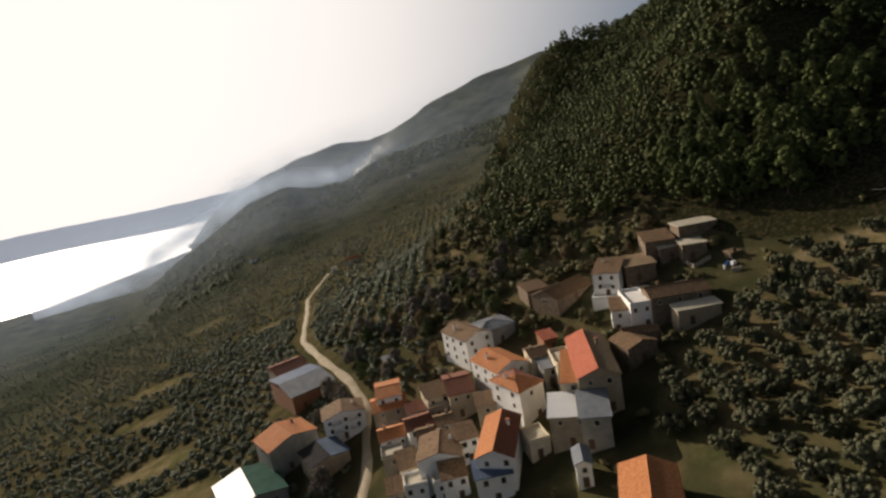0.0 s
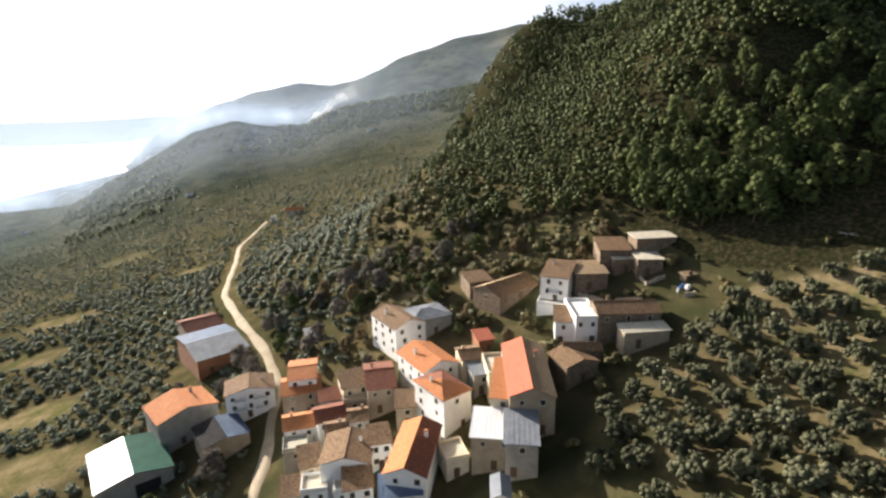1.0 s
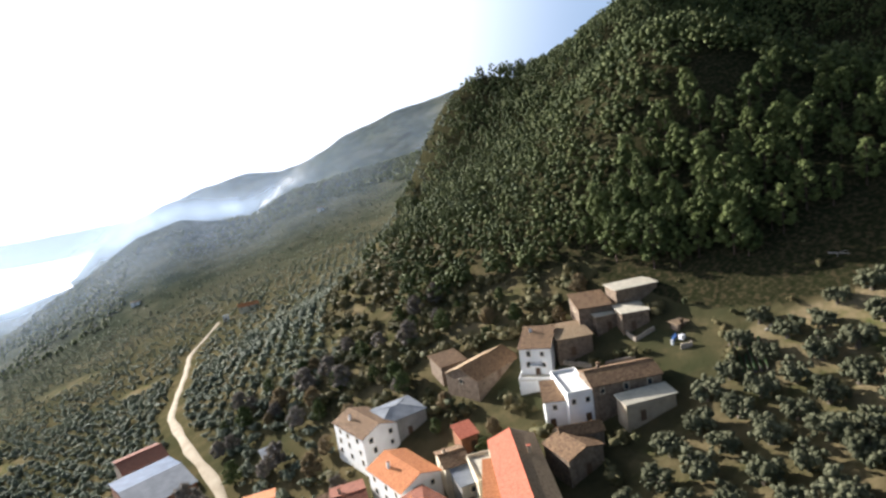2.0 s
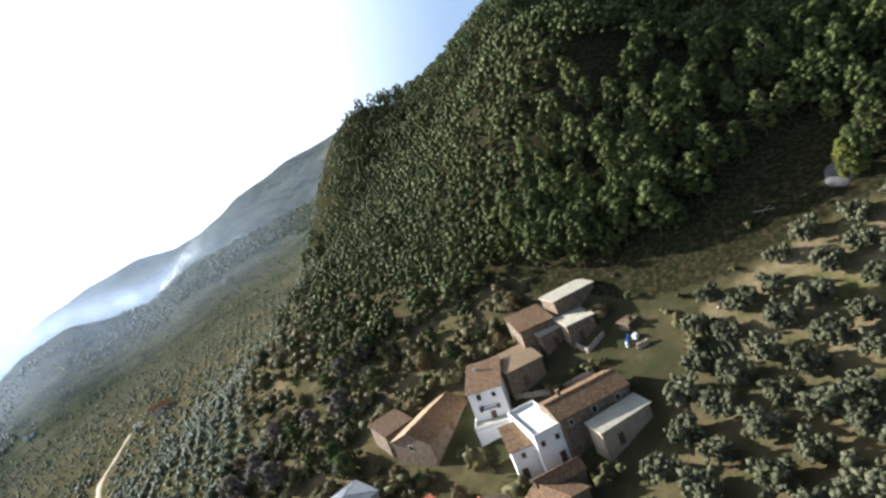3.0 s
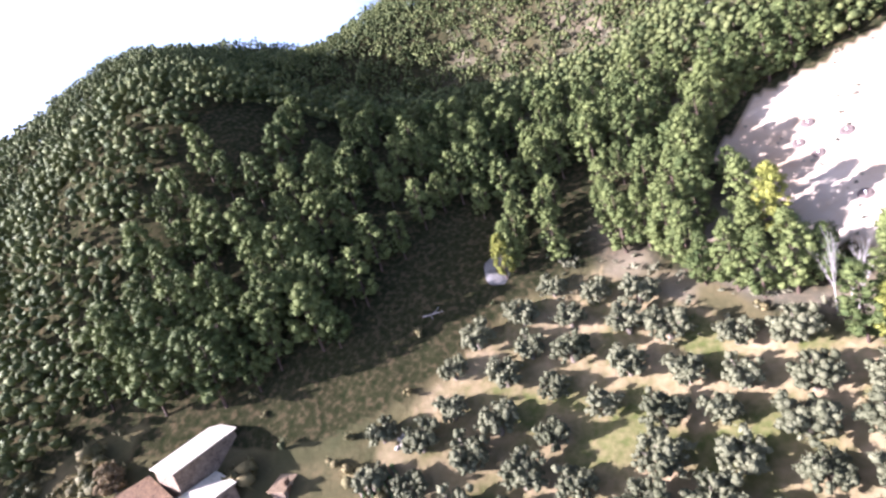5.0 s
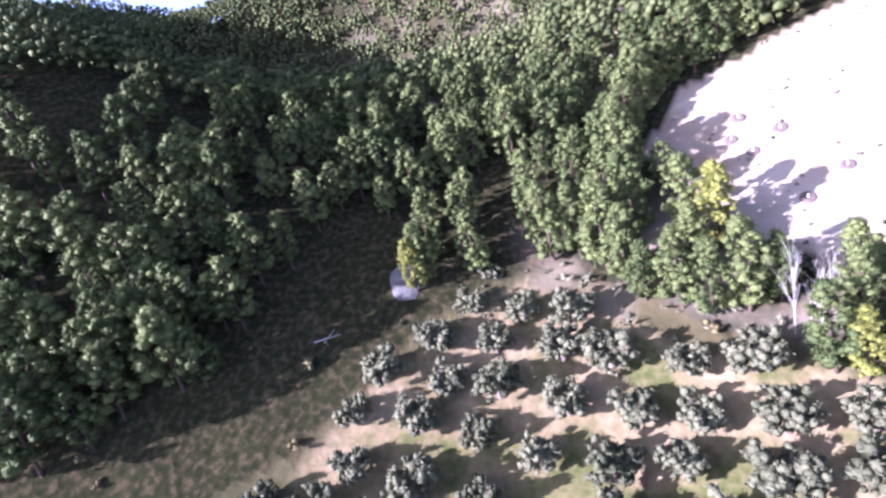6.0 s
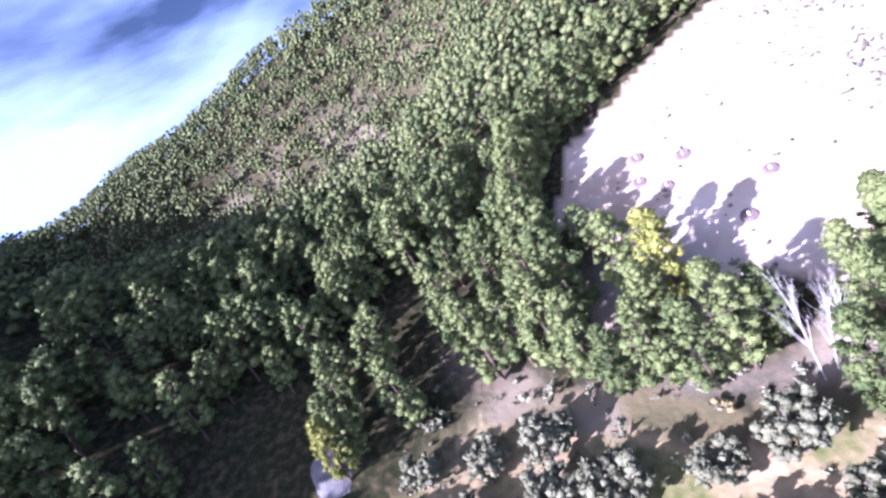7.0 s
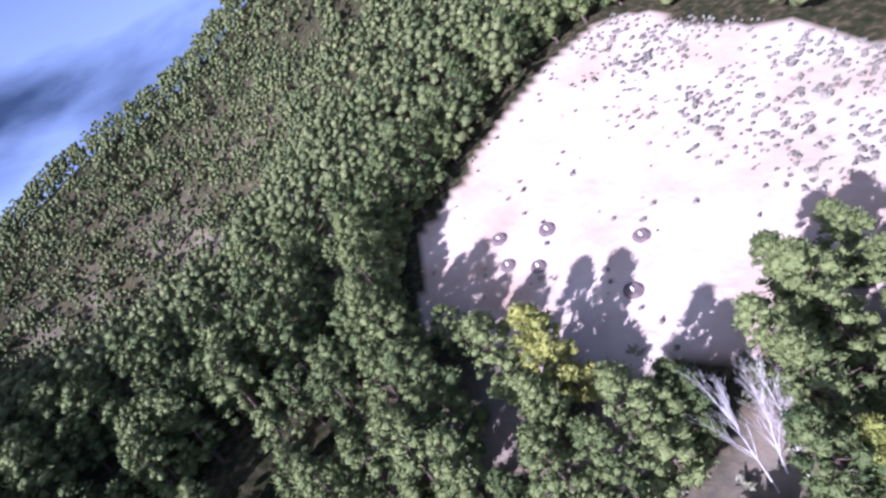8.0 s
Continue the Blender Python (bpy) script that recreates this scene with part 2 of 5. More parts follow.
def roof_tiles(name, dark, light):
    """Clay barrel tiles: rows of half-round tiles running down the slope, weathered in patches."""
    m = material(name, dark, light, 2.2, 0.9, 0.0, 7.0, spread=(0.38, 0.62))
    n, l = m.node_tree.nodes, m.node_tree.links
    uv = n.new("ShaderNodeUVMap")
    wave, rows = n.new("ShaderNodeTexWave"), n.new("ShaderNodeTexWave")
    wave.bands_direction, rows.bands_direction = "X", "Y"
    wave.inputs["Scale"].default_value, wave.inputs["Distortion"].default_value = 1.25, 0.6
    rows.inputs["Scale"].default_value, rows.inputs["Distortion"].default_value, rows.wave_profile = 0.8, 1.0, "SAW"
    add = n.new("ShaderNodeMath")
    l.new(uv.outputs["UV"], wave.inputs["Vector"])
    l.new(uv.outputs["UV"], rows.inputs["Vector"])
    l.new(wave.outputs["Fac"], add.inputs[0])
    l.new(rows.outputs["Fac"], add.inputs[1])
    bump = n.new("ShaderNodeBump")
    bump.inputs["Strength"].default_value, bump.inputs["Distance"].default_value = 0.7, 0.06
    l.new(add.outputs[0], bump.inputs["Height"])
    l.new(bump.outputs["Normal"], n["Principled BSDF"].inputs["Normal"])
    return m


WHITEWASH = material("whitewash", (0.68, 0.67, 0.64), (0.84, 0.83, 0.81), 0.5, 0.9, 0.2, 6)
CREAM = material("cream_render", (0.5, 0.42, 0.3), (0.72, 0.64, 0.48), 0.6, 0.9, 0.2, 6)
GREY_RENDER = material("grey_render", (0.2, 0.19, 0.17), (0.34, 0.32, 0.29), 0.5, 0.9, 0.25, 5)
TAN_RENDER = material("tan_render", (0.26, 0.2, 0.14), (0.42, 0.34, 0.24), 0.5, 0.9, 0.3, 5)
STONE = material("rubble_stone", (0.09, 0.065, 0.045), (0.27, 0.2, 0.14), 1.2, 0.95, 0.8, 3.5)
BRICK = material("brick_wall", (0.2, 0.085, 0.045), (0.32, 0.15, 0.08), 0.8, 0.9, 0.3, 8)
ORANGE_TILES = roof_tiles("orange_tiles", (0.36, 0.12, 0.045), (0.6, 0.25, 0.1))
RED_TILES = roof_tiles("red_tiles", (0.36, 0.09, 0.05), (0.55, 0.17, 0.1))
DARKRED_TILES = roof_tiles("dark_red_tiles", (0.1, 0.03, 0.02), (0.28, 0.1, 0.055))
BROWN_TILES = roof_tiles("brown_tiles", (0.06, 0.034, 0.022), (0.31, 0.19, 0.1))
TAN_TILES = roof_tiles("tan_tiles", (0.22, 0.15, 0.09), (0.42, 0.3, 0.18))
WHITE_METAL = material("white_metal_sheet", (0.7, 0.71, 0.72), (0.84, 0.84, 0.84), 0.3, 0.45, 0.1, 3)
GREEN_METAL = material("green_metal_sheet", (0.015, 0.085, 0.06), (0.03, 0.13, 0.095), 0.4, 0.75, 0.1, 3, shine=0.12)
BLUE_METAL = material("blue_grey_sheet", (0.06, 0.09, 0.15), (0.13, 0.18, 0.27), 0.3, 0.75, 0.1, 3, shine=0.15)
GREY_METAL = material("grey_fibre_sheet", (0.15, 0.165, 0.19), (0.27, 0.29, 0.32), 0.4, 0.85, 0.2, 4, shine=0.15)
DARK_SHEET = material("dark_sheet", (0.02, 0.02, 0.024), (0.045, 0.042, 0.04), 0.4, 0.9, 0.2, 4, shine=0.05)
PALE_CONCRETE = material("pale_concrete", (0.4, 0.36, 0.28), (0.62, 0.57, 0.46), 0.7, 0.9, 0.3, 5)
GLASS = material("window_glass", (0.02, 0.025, 0.03), (0.04, 0.045, 0.05), 1.0, 0.1, 0.0, shine=0.5)
WOOD = material("dark_wood", (0.06, 0.035, 0.02), (0.14, 0.085, 0.05), 2.0, 0.7, 0.3, 20)
IRON = material("dark_iron", (0.02, 0.02, 0.02), (0.05, 0.05, 0.05), 3.0, 0.5, 0.1, 20)
ROAD_DUST = material("pale_dirt_road", (0.27, 0.22, 0.15), (0.44, 0.37, 0.27), 0.25, 0.95, 0.4, 3)
BARK = material("pine_bark", (0.04, 0.028, 0.02), (0.1, 0.068, 0.05), 3.0, 0.95, 0.6, 14)
PALE_BARK = material("pale_bark", (0.24, 0.22, 0.2), (0.42, 0.4, 0.37), 2.0, 0.9, 0.3, 14)
OLIVE_BARK = material("olive_bark", (0.08, 0.065, 0.05), (0.2, 0.17, 0.13), 3.0, 0.95, 0.6, 14)
ROCK = material("grey_rock", (0.22, 0.2, 0.18), (0.42, 0.39, 0.35), 0.8, 0.95, 0.8, 4)
PINE = foliage("pine_needles", (0.028, 0.045, 0.014), (0.112, 0.134, 0.044), 0.07)
YELLOW_PINE = foliage("yellow_green_needles", (0.11, 0.125, 0.026), (0.24, 0.24, 0.055), 0.1, 0.1)
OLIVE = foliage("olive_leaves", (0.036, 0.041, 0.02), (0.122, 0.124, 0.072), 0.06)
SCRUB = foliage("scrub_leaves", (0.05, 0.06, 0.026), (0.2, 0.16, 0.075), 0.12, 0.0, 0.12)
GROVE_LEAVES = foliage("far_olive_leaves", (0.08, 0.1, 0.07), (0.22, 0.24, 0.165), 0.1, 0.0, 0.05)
WOODLAND = foliage("far_pine_crowns", (0.032, 0.048, 0.016), (0.14, 0.155, 0.056), 0.08, 0.0, 0.22)
PALE_SCRUB = foliage("pale_scrub_leaves", (0.1, 0.105, 0.065), (0.25, 0.24, 0.15), 0.14, 0.0, 0.08)
BROWN_BUSH = foliage("brown_autumn_leaves", (0.07, 0.06, 0.035), (0.2, 0.15, 0.08), 0.3, 0.5, 0.3)
GREY_TWIGS = foliage("grey_winter_twigs", (0.1, 0.085, 0.07), (0.2, 0.175, 0.145), 0.2, 0.4, 0.3)


# ---- builders ----
def part(name, bm, mat, parent=None, label="", smooth_shade=False):
    """Links a bmesh as one mesh object under a thing or a part."""
    me = bpy.data.meshes.new(name)
    bm.to_mesh(me)
    bm.free()
    for m in mat if isinstance(mat, (list, tuple)) else [mat]:
        me.materials.append(m)
    if smooth_shade:
        me.polygons.foreach_set("use_smooth", [True] * len(me.polygons))
    ob = new(name, me)
    if parent:
        ob.parent = parent
    if label:
        ob["label"] = label
    return ob


def sheet(name, verts, faces, mat, parent=None, smooth_shade=False):
    """Links arrays of corners and faces as one mesh object."""
    me = bpy.data.meshes.new(name)
    me.from_pydata(verts if isinstance(verts, list) else verts.tolist(), [], faces if isinstance(faces, list) else faces.tolist())
    me.materials.append(mat)
    if smooth_shade:
        me.polygons.foreach_set("use_smooth", [True] * len(me.polygons))
    ob = new(name, me)
    if parent:
        ob.parent = parent
    return ob


def box(bm, x0, y0, z0, x1, y1, z1, bevel=0.0):
    vs = [bm.verts.new(c) for c in ((x0, y0, z0), (x1, y0, z0), (x1, y1, z0), (x0, y1, z0), (x0, y0, z1), (x1, y0, z1), (x1, y1, z1), (x0, y1, z1))]
    fs = [bm.faces.new([vs[i] for i in f]) for f in ((3, 2, 1, 0), (4, 5, 6, 7), (0, 1, 5, 4), (1, 2, 6, 5), (2, 3, 7, 6), (3, 0, 4, 7))]
    if bevel:
        edges = list({e for f in fs for e in f.edges})
        bmesh.ops.bevel(bm, geom=edges, offset=bevel, segments=1, affect="EDGES")
    return vs


def tube(bm, points, radii, sides=7):
    """A tapered tube along the points."""
    rings = []
    pts = [Vector(p) for p in points]
    for i, (p, r) in enumerate(zip(pts, radii)):
        way = (pts[min(i + 1, len(pts) - 1)] - pts[max(i - 1, 0)]).normalized()
        a = way.orthogonal().normalized()
        b = way.cross(a)
        rings.append([bm.verts.new(p + r * (math.cos(k * 6.2832 / sides) * a + math.sin(k * 6.2832 / sides) * b)) for k in range(sides)])
    for lo, hi in zip(rings, rings[1:]):
        for k in range(sides):
            bm.faces.new((lo[k], lo[(k + 1) % sides], hi[(k + 1) % sides], hi[k]))
    bm.faces.new(rings[0][::-1])
    bm.faces.new(rings[-1])


def ball_of(level):
    """The corners and faces of a ball made of triangles."""
    bm = bmesh.new()
    bmesh.ops.create_icosphere(bm, subdivisions=level, radius=1.0)
    out = np.array([v.co[:] for v in bm.verts]), np.array([[v.index for v in f.verts] for f in bm.faces])
    bm.free()
    return out


ROUND = {0: (np.array([(1, 0, 0), (0, 1, 0), (-1, 0, 0), (0, -1, 0), (0, 0, 1), (0, 0, -1)], float), np.array([(0, 1, 4), (1, 2, 4), (2, 3, 4), (3, 0, 4), (1, 0, 5), (2, 1, 5), (3, 2, 5), (0, 3, 5)])), 1: ball_of(1)}


def tufts(rng, centres, sizes, leaves, leaf_size, flat=0.8, narrow=0.85, needles=False, heart=1):
    """Clumps of small three-cornered leaves that lie roughly along the clump's surface: corners and faces."""
    centres, sizes = np.asarray(centres, float), np.asarray(sizes, float)
    n = len(centres)
    d = rng.normal(size=(n, leaves, 3))
    d /= np.linalg.norm(d, axis=2, keepdims=True)
    d[..., 2] = np.where(d[..., 2] < -0.4, -d[..., 2], d[..., 2])
    at = centres[:, None] + d * sizes[:, None, None] * rng.uniform(0.62, 1.12, (n, leaves, 1)) * np.array([1, 1, flat])
    normal = d + rng.normal(scale=0.45, size=d.shape)
    if needles:
        normal = np.cross(d + rng.normal(scale=0.5, size=d.shape), rng.normal(size=d.shape))
    normal /= np.linalg.norm(normal, axis=2, keepdims=True)
    a = np.cross(normal, rng.normal(size=d.shape))
    a /= np.linalg.norm(a, axis=2, keepdims=True) + 1e-9
    if needles:
        a = d + rng.normal(scale=0.55, size=d.shape)
        a /= np.linalg.norm(a, axis=2, keepdims=True)
    b = np.cross(normal, a)
    s = (leaf_size * rng.uniform(0.6, 1.35, (n, leaves)) * (sizes / sizes.mean())[:, None])[..., None]
    corners = np.stack([at + a * s, at - 0.55 * a * s + narrow * b * s, at - 0.55 * a * s - narrow * b * s], 2).reshape(-1, 3)
    faces = np.arange(len(corners)).reshape(-1, 3)
    ball, sides = ROUND[heart]
    keep = (0.45, 1.0) if needles else (0.6, 1.0)
    core = (centres[:, None] + ball * np.array([1, 1, flat]) * sizes[:, None, None] * rng.uniform(*keep, (n, len(ball), 1))).reshape(-1, 3)
    cores = (len(corners) + len(ball) * np.arange(n)[:, None, None] + sides).reshape(-1, 3)
    return np.concatenate([corners, core]), np.concatenate([faces, cores])


# ---- ground ----
def ground_sheet():
    cx, cy = 85.0, 112.0
    radii, r, step = [0.0], 1.2, 1.6
    while r < 4950:
        radii.append(r)
        step = 1.6 if r < 120 else max(1.6, r * 0.028)
        r += step
    segs = 440
    ang = np.linspace(0, 2 * np.pi, segs, endpoint=False)
    rr = np.array(radii[1:])
    X = cx + rr[:, None] * np.cos(ang)
    Y = cy + rr[:, None] * np.sin(ang)
    x, y = np.r_[cx, X.ravel()], np.r_[cy, Y.ravel()]
    z = height(x, y)
    d = np.hypot(x - cx, y - cy)
    rough = np.array([noise.fractal((px * 0.004, py * 0.004, 3.1), 0.9, 2.1, 5) if dd > 260 else 0.0 for px, py, dd in zip(x, y, d)])
    fine = np.array([noise.noise((px * 0.16, py * 0.16, 0.0)) + 0.5 * noise.noise((px * 0.45, py * 0.45, 7.0)) if dd < 320 else 0.0 for px, py, dd in zip(x, y, d)])
    plain = (z < -168) & (d > 1200)
    z = z + np.where(plain, 0.0, rough * (5 + 15 * smooth(1000, 1700, d)) * smooth(280, 900, d)) + 0.22 * fine
    n = len(rr)
    i, j = np.meshgrid(np.arange(n - 1), np.arange(segs), indexing="ij")
    a, b = 1 + i * segs + j, 1 + i * segs + (j + 1) % segs
    faces = np.stack([a, a + segs, b + segs, b], -1).reshape(-1, 4).tolist()
    faces += [(0, 1 + k, 1 + (k + 1) % segs) for k in range(segs)]
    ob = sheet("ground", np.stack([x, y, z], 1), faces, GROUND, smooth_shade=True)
    wob = 2.2 * np.array([noise.noise((px * 0.09, py * 0.09, 11.0)) if dd < 400 else 0.0 for px, py, dd in zip(x, y, d)])
    xx, yy = x + wob, y - wob
    zones = np.zeros((len(x), 4))
    zones[:, 0] = inside(FIELD, xx, yy)
    zones[:, 1] = inside(GROVE, xx, yy) * (0.2 + 0.8 * smooth(66, 98, x))
    for a, b, r in CLEARINGS:
        zones[:, 1] = np.maximum(zones[:, 1], 0.7 * smooth(r, r * 0.7, np.hypot((xx - a) / 1.6, yy - b)))
    stony = np.array([noise.noise((px * 0.035, py * 0.035, 41.0)) if -30 < px < 70 else 0.0 for px, py in zip(x, y)])
    zones[:, 1] = np.maximum(zones[:, 1], np.clip(0.25 + 0.6 * stony, 0, 0.6) * smooth(-28, -8, x) * smooth(62, 40, x) * smooth(160, 172, y) * smooth(330, 260, y))
    # the hollow gets the wood's dark floor colour in place of its shade
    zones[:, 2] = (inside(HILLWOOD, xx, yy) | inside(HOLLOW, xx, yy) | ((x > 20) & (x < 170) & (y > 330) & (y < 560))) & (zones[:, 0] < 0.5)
    dry = smooth(158, 175, x) * smooth(78, 95, y) * smooth(250, 215, y) * smooth(330, 270, x)
    patches = np.array([noise.noise((px * 0.05, py * 0.05, 21.0)) if k > 0 else 0.0 for px, py, k in zip(x, y, dry)])
    zones[:, 2] *= 1 - 0.35 * dry
    zones[:, 0] = np.maximum(zones[:, 0], dry * np.clip(0.5 * patches, 0, 0.3))
    bank = smooth(110, 116, x) * smooth(146, 134, x) * smooth(54, 62, y) * smooth(112, 100, y) * (zones[:, 1] < 0.5)
    crumb = np.array([noise.noise((px * 0.11, py * 0.11, 31.0)) if k > 0 else 0.0 for px, py, k in zip(x, y, bank)])
    zones[:, 0] = np.maximum(zones[:, 0], bank * np.clip(0.2 + 0.9 * crumb, 0, 0.6))
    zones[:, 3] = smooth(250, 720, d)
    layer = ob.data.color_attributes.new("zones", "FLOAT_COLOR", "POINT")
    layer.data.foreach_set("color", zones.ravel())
    return tagged(ob, "rough hillside of dry grass, scrub and bare earth", "ground", kind="structure")


def ground_material():
    m = bpy.data.materials.new("hillside_earth")
    m.use_nodes = True
    n, l = m.node_tree.nodes, m.node_tree.links
    b = n["Principled BSDF"]
    b.inputs["Roughness"].default_value, b.inputs["Specular IOR Level"].default_value = 1.0, 0.0
    geo = n.new("ShaderNodeNewGeometry")
    zone = n.new("ShaderNodeVertexColor")
    zone.layer_name = "zones"
    parts = n.new("ShaderNodeSeparateColor")
    l.new(zone.outputs["Color"], parts.inputs["Color"])

    def grain(scale, detail=5):
        t = n.new("ShaderNodeTexNoise")
        t.inputs["Scale"].default_value, t.inputs["Detail"].default_value = scale, detail
        l.new(geo.outputs["Position"], t.inputs["Vector"])
        return t

    def ramp(source, low, high, stops):
        r = n.new("ShaderNodeValToRGB")
        e = r.color_ramp.elements
        e[0].position, e[0].color, e[1].position, e[1].color = low, (*stops[0], 1), high, (*stops[-1], 1)
        for k, s in enumerate(stops[1:-1]):
            mid = e.new(low + (high - low) * (k + 1) / (len(stops) - 1))
            mid.color = (*s, 1)
        l.new(source, r.inputs["Fac"])
        return r.outputs["Color"]

    def mixed(fac, one, two):
        x = n.new("ShaderNodeMixRGB")
        l.new(fac, x.inputs["Fac"])
        l.new(one, x.inputs["Color1"])
        l.new(two, x.inputs["Color2"])
        return x.outputs["Color"]

    broad, mid, small = grain(0.025), grain(0.12), grain(0.9)
    scrub = ramp(mid.outputs["Fac"], 0.3, 0.7, [(0.035, 0.04, 0.018), (0.07, 0.062, 0.03), (0.15, 0.115, 0.06)])
    slope = ramp(broad.outputs["Fac"], 0.4, 0.62, [(0.05, 0.052, 0.026), (0.12, 0.095, 0.05)])
    base = mixed(small.outputs["Fac"], scrub, slope)
    grass = ramp(mid.outputs["Fac"], 0.36, 0.62, [(0.085, 0.1, 0.03), (0.2, 0.16, 0.085), (0.3, 0.235, 0.145)])
    clods = ramp(small.outputs["Fac"], 0.35, 0.7, [(0.06, 0.07, 0.022), (0.26, 0.19, 0.115)])
    half = n.new("ShaderNodeMixRGB")
    half.inputs["Fac"].default_value = 0.4
    l.new(grass, half.inputs["Color1"])
    l.new(clods, half.inputs["Color2"])
    sand = ramp(mid.outputs["Fac"], 0.3, 0.7, [(0.3, 0.225, 0.155), (0.345, 0.28, 0.21), (0.4, 0.345, 0.28)])
    # needle litter colour, darkened so that it also holds the hollow's shade
    shaded_litter = ramp(small.outputs["Fac"], 0.3, 0.7, [(0.014, 0.018, 0.008), (0.028, 0.028, 0.014), (0.07, 0.055, 0.03)])
    c = mixed(parts.outputs["Blue"], base, shaded_litter)
    c = mixed(parts.outputs["Green"], c, half.outputs["Color"])
    c = mixed(parts.outputs["Red"], c, sand)
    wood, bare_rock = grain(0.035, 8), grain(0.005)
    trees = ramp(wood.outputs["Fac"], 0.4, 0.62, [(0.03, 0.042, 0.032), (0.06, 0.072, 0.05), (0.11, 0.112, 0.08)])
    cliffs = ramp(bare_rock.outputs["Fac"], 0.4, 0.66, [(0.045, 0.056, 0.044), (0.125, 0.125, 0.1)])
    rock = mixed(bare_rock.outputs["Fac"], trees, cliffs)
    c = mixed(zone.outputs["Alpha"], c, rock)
    l.new(c, b.inputs["Base Color"])
    bump = n.new("ShaderNodeBump")
    bump.inputs["Strength"].default_value, bump.inputs["Distance"].default_value = 0.5, 0.3
    l.new(small.outputs["Fac"], bump.inputs["Height"])
    l.new(bump.outputs["Normal"], b.inputs["Normal"])
    return m


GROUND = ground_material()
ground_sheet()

# the mist that fills the valley; its brightness is put in as a glow
mist = bpy.data.materials.new("valley_mist_glow")
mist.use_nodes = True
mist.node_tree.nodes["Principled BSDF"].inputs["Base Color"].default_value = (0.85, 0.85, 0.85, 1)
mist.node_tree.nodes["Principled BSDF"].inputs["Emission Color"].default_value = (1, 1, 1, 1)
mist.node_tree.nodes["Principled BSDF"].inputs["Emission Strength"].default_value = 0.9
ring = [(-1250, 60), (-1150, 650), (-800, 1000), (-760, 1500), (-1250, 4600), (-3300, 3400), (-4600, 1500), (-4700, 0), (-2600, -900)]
tagged(sheet("backdrop", [(x, y, -168.0) for x, y in ring], [tuple(range(len(ring)))[::-1]], mist), "glowing white sheet of mist lying in the far valley", "backdrop", kind="structure")


# the pale ridge across the valley, distance haze put into its colour and glow
hazy_glow = bpy.data.materials.new("hazed_glowing_ridge")
hazy_glow.use_nodes = True
hazy_glow.node_tree.nodes["Principled BSDF"].inputs["Base Color"].default_value = (0.3, 0.36, 0.45, 1)
hazy_glow.node_tree.nodes["Principled BSDF"].inputs["Emission Color"].default_value = (0.62, 0.72, 0.88, 1)
hazy_glow.node_tree.nodes["Principled BSDF"].inputs["Emission Strength"].default_value = 0.36
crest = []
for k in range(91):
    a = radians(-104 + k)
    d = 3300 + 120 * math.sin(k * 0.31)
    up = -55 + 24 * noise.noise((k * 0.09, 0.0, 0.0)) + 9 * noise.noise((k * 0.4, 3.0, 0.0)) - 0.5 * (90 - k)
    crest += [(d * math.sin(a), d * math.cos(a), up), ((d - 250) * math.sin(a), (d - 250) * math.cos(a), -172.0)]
tagged(sheet("backdrop", crest, [(2 * k, 2 * k + 1, 2 * k + 3, 2 * k + 2) for k in range(90)], hazy_glow, None, True), "pale ridge beyond the valley, haze painted in as a faint blue glow", "backdrop", kind="structure")


def lane():
    """The dirt road, a strip with a slight camber that follows the ground."""
    pts = [Vector((x, y, 0)) for x, y in ROAD]
    fine = []
    for a, b in zip(pts, pts[1:]):
        k = max(2, int((b - a).length / 3))
        fine += [a.lerp(b, i / k) for i in range(k)]
    fine.append(pts[-1])
    for _ in range(3):
        fine = [fine[0]] + [(p + 2 * q + r) / 4 for p, q, r in zip(fine, fine[1:], fine[2:])] + [fine[-1]]
    verts, faces = [], []
    for i, p in enumerate(fine):
        way = (fine[min(i + 1, len(fine) - 1)] - fine[max(i - 1, 0)]).normalized()
        side = Vector((way.y, -way.x, 0))
        half = 2.1 + 0.3 * math.sin(i * 0.7)
        for s in (-1, -0.5, 0, 0.5, 1):
            q = p + side * half * s
            verts.append((q.x, q.y, z_at(q.x, q.y) + (0.28 if abs(s) < 1 else -0.5) + 0.1 * (1 - abs(s))))
    for i in range(len(fine) - 1):
        for k in range(4):
            a = i * 5 + k
            faces.append((a, a + 1, a + 6, a + 5))
    return tagged(sheet("road", verts, faces, ROAD_DUST, smooth_shade=True), "pale dusty dirt road winding through the olive groves", "road", kind="structure")


lane()


# ---- houses ----
def pane_and_frame(parent, x, y, z, turn, w=0.9, h=1.2, door=False):
    """A window (or a door) on a wall: a frame that stands proud of it, and a dark pane or a door leaf."""
    bm = bmesh.new()
    t = 0.09
    for c in ((-w / 2 - t, 0, -w / 2, h), (w / 2, 0, w / 2 + t, h), (-w / 2 - t, h, w / 2 + t, h + t), (-w / 2 - t - 0.05, -t, w / 2 + t + 0.05, 0)):
        box(bm, c[0], -0.07, c[1], c[2], 0.05, c[3])
    frame_ = part("door_frame" if door else "window", bm, CREAM if not door else WOOD, parent)
    frame_.matrix_local = pose(x, y, z, 0, 0, turn)
    bm = bmesh.new()
    box(bm, -w / 2, -0.025, 0, w / 2, 0.04, h)
    if not door:
        box(bm, -0.03, -0.045, 0, 0.03, -0.026, h)
    part("door_leaf" if door else "pane", bm, WOOD if door else GLASS, frame_)


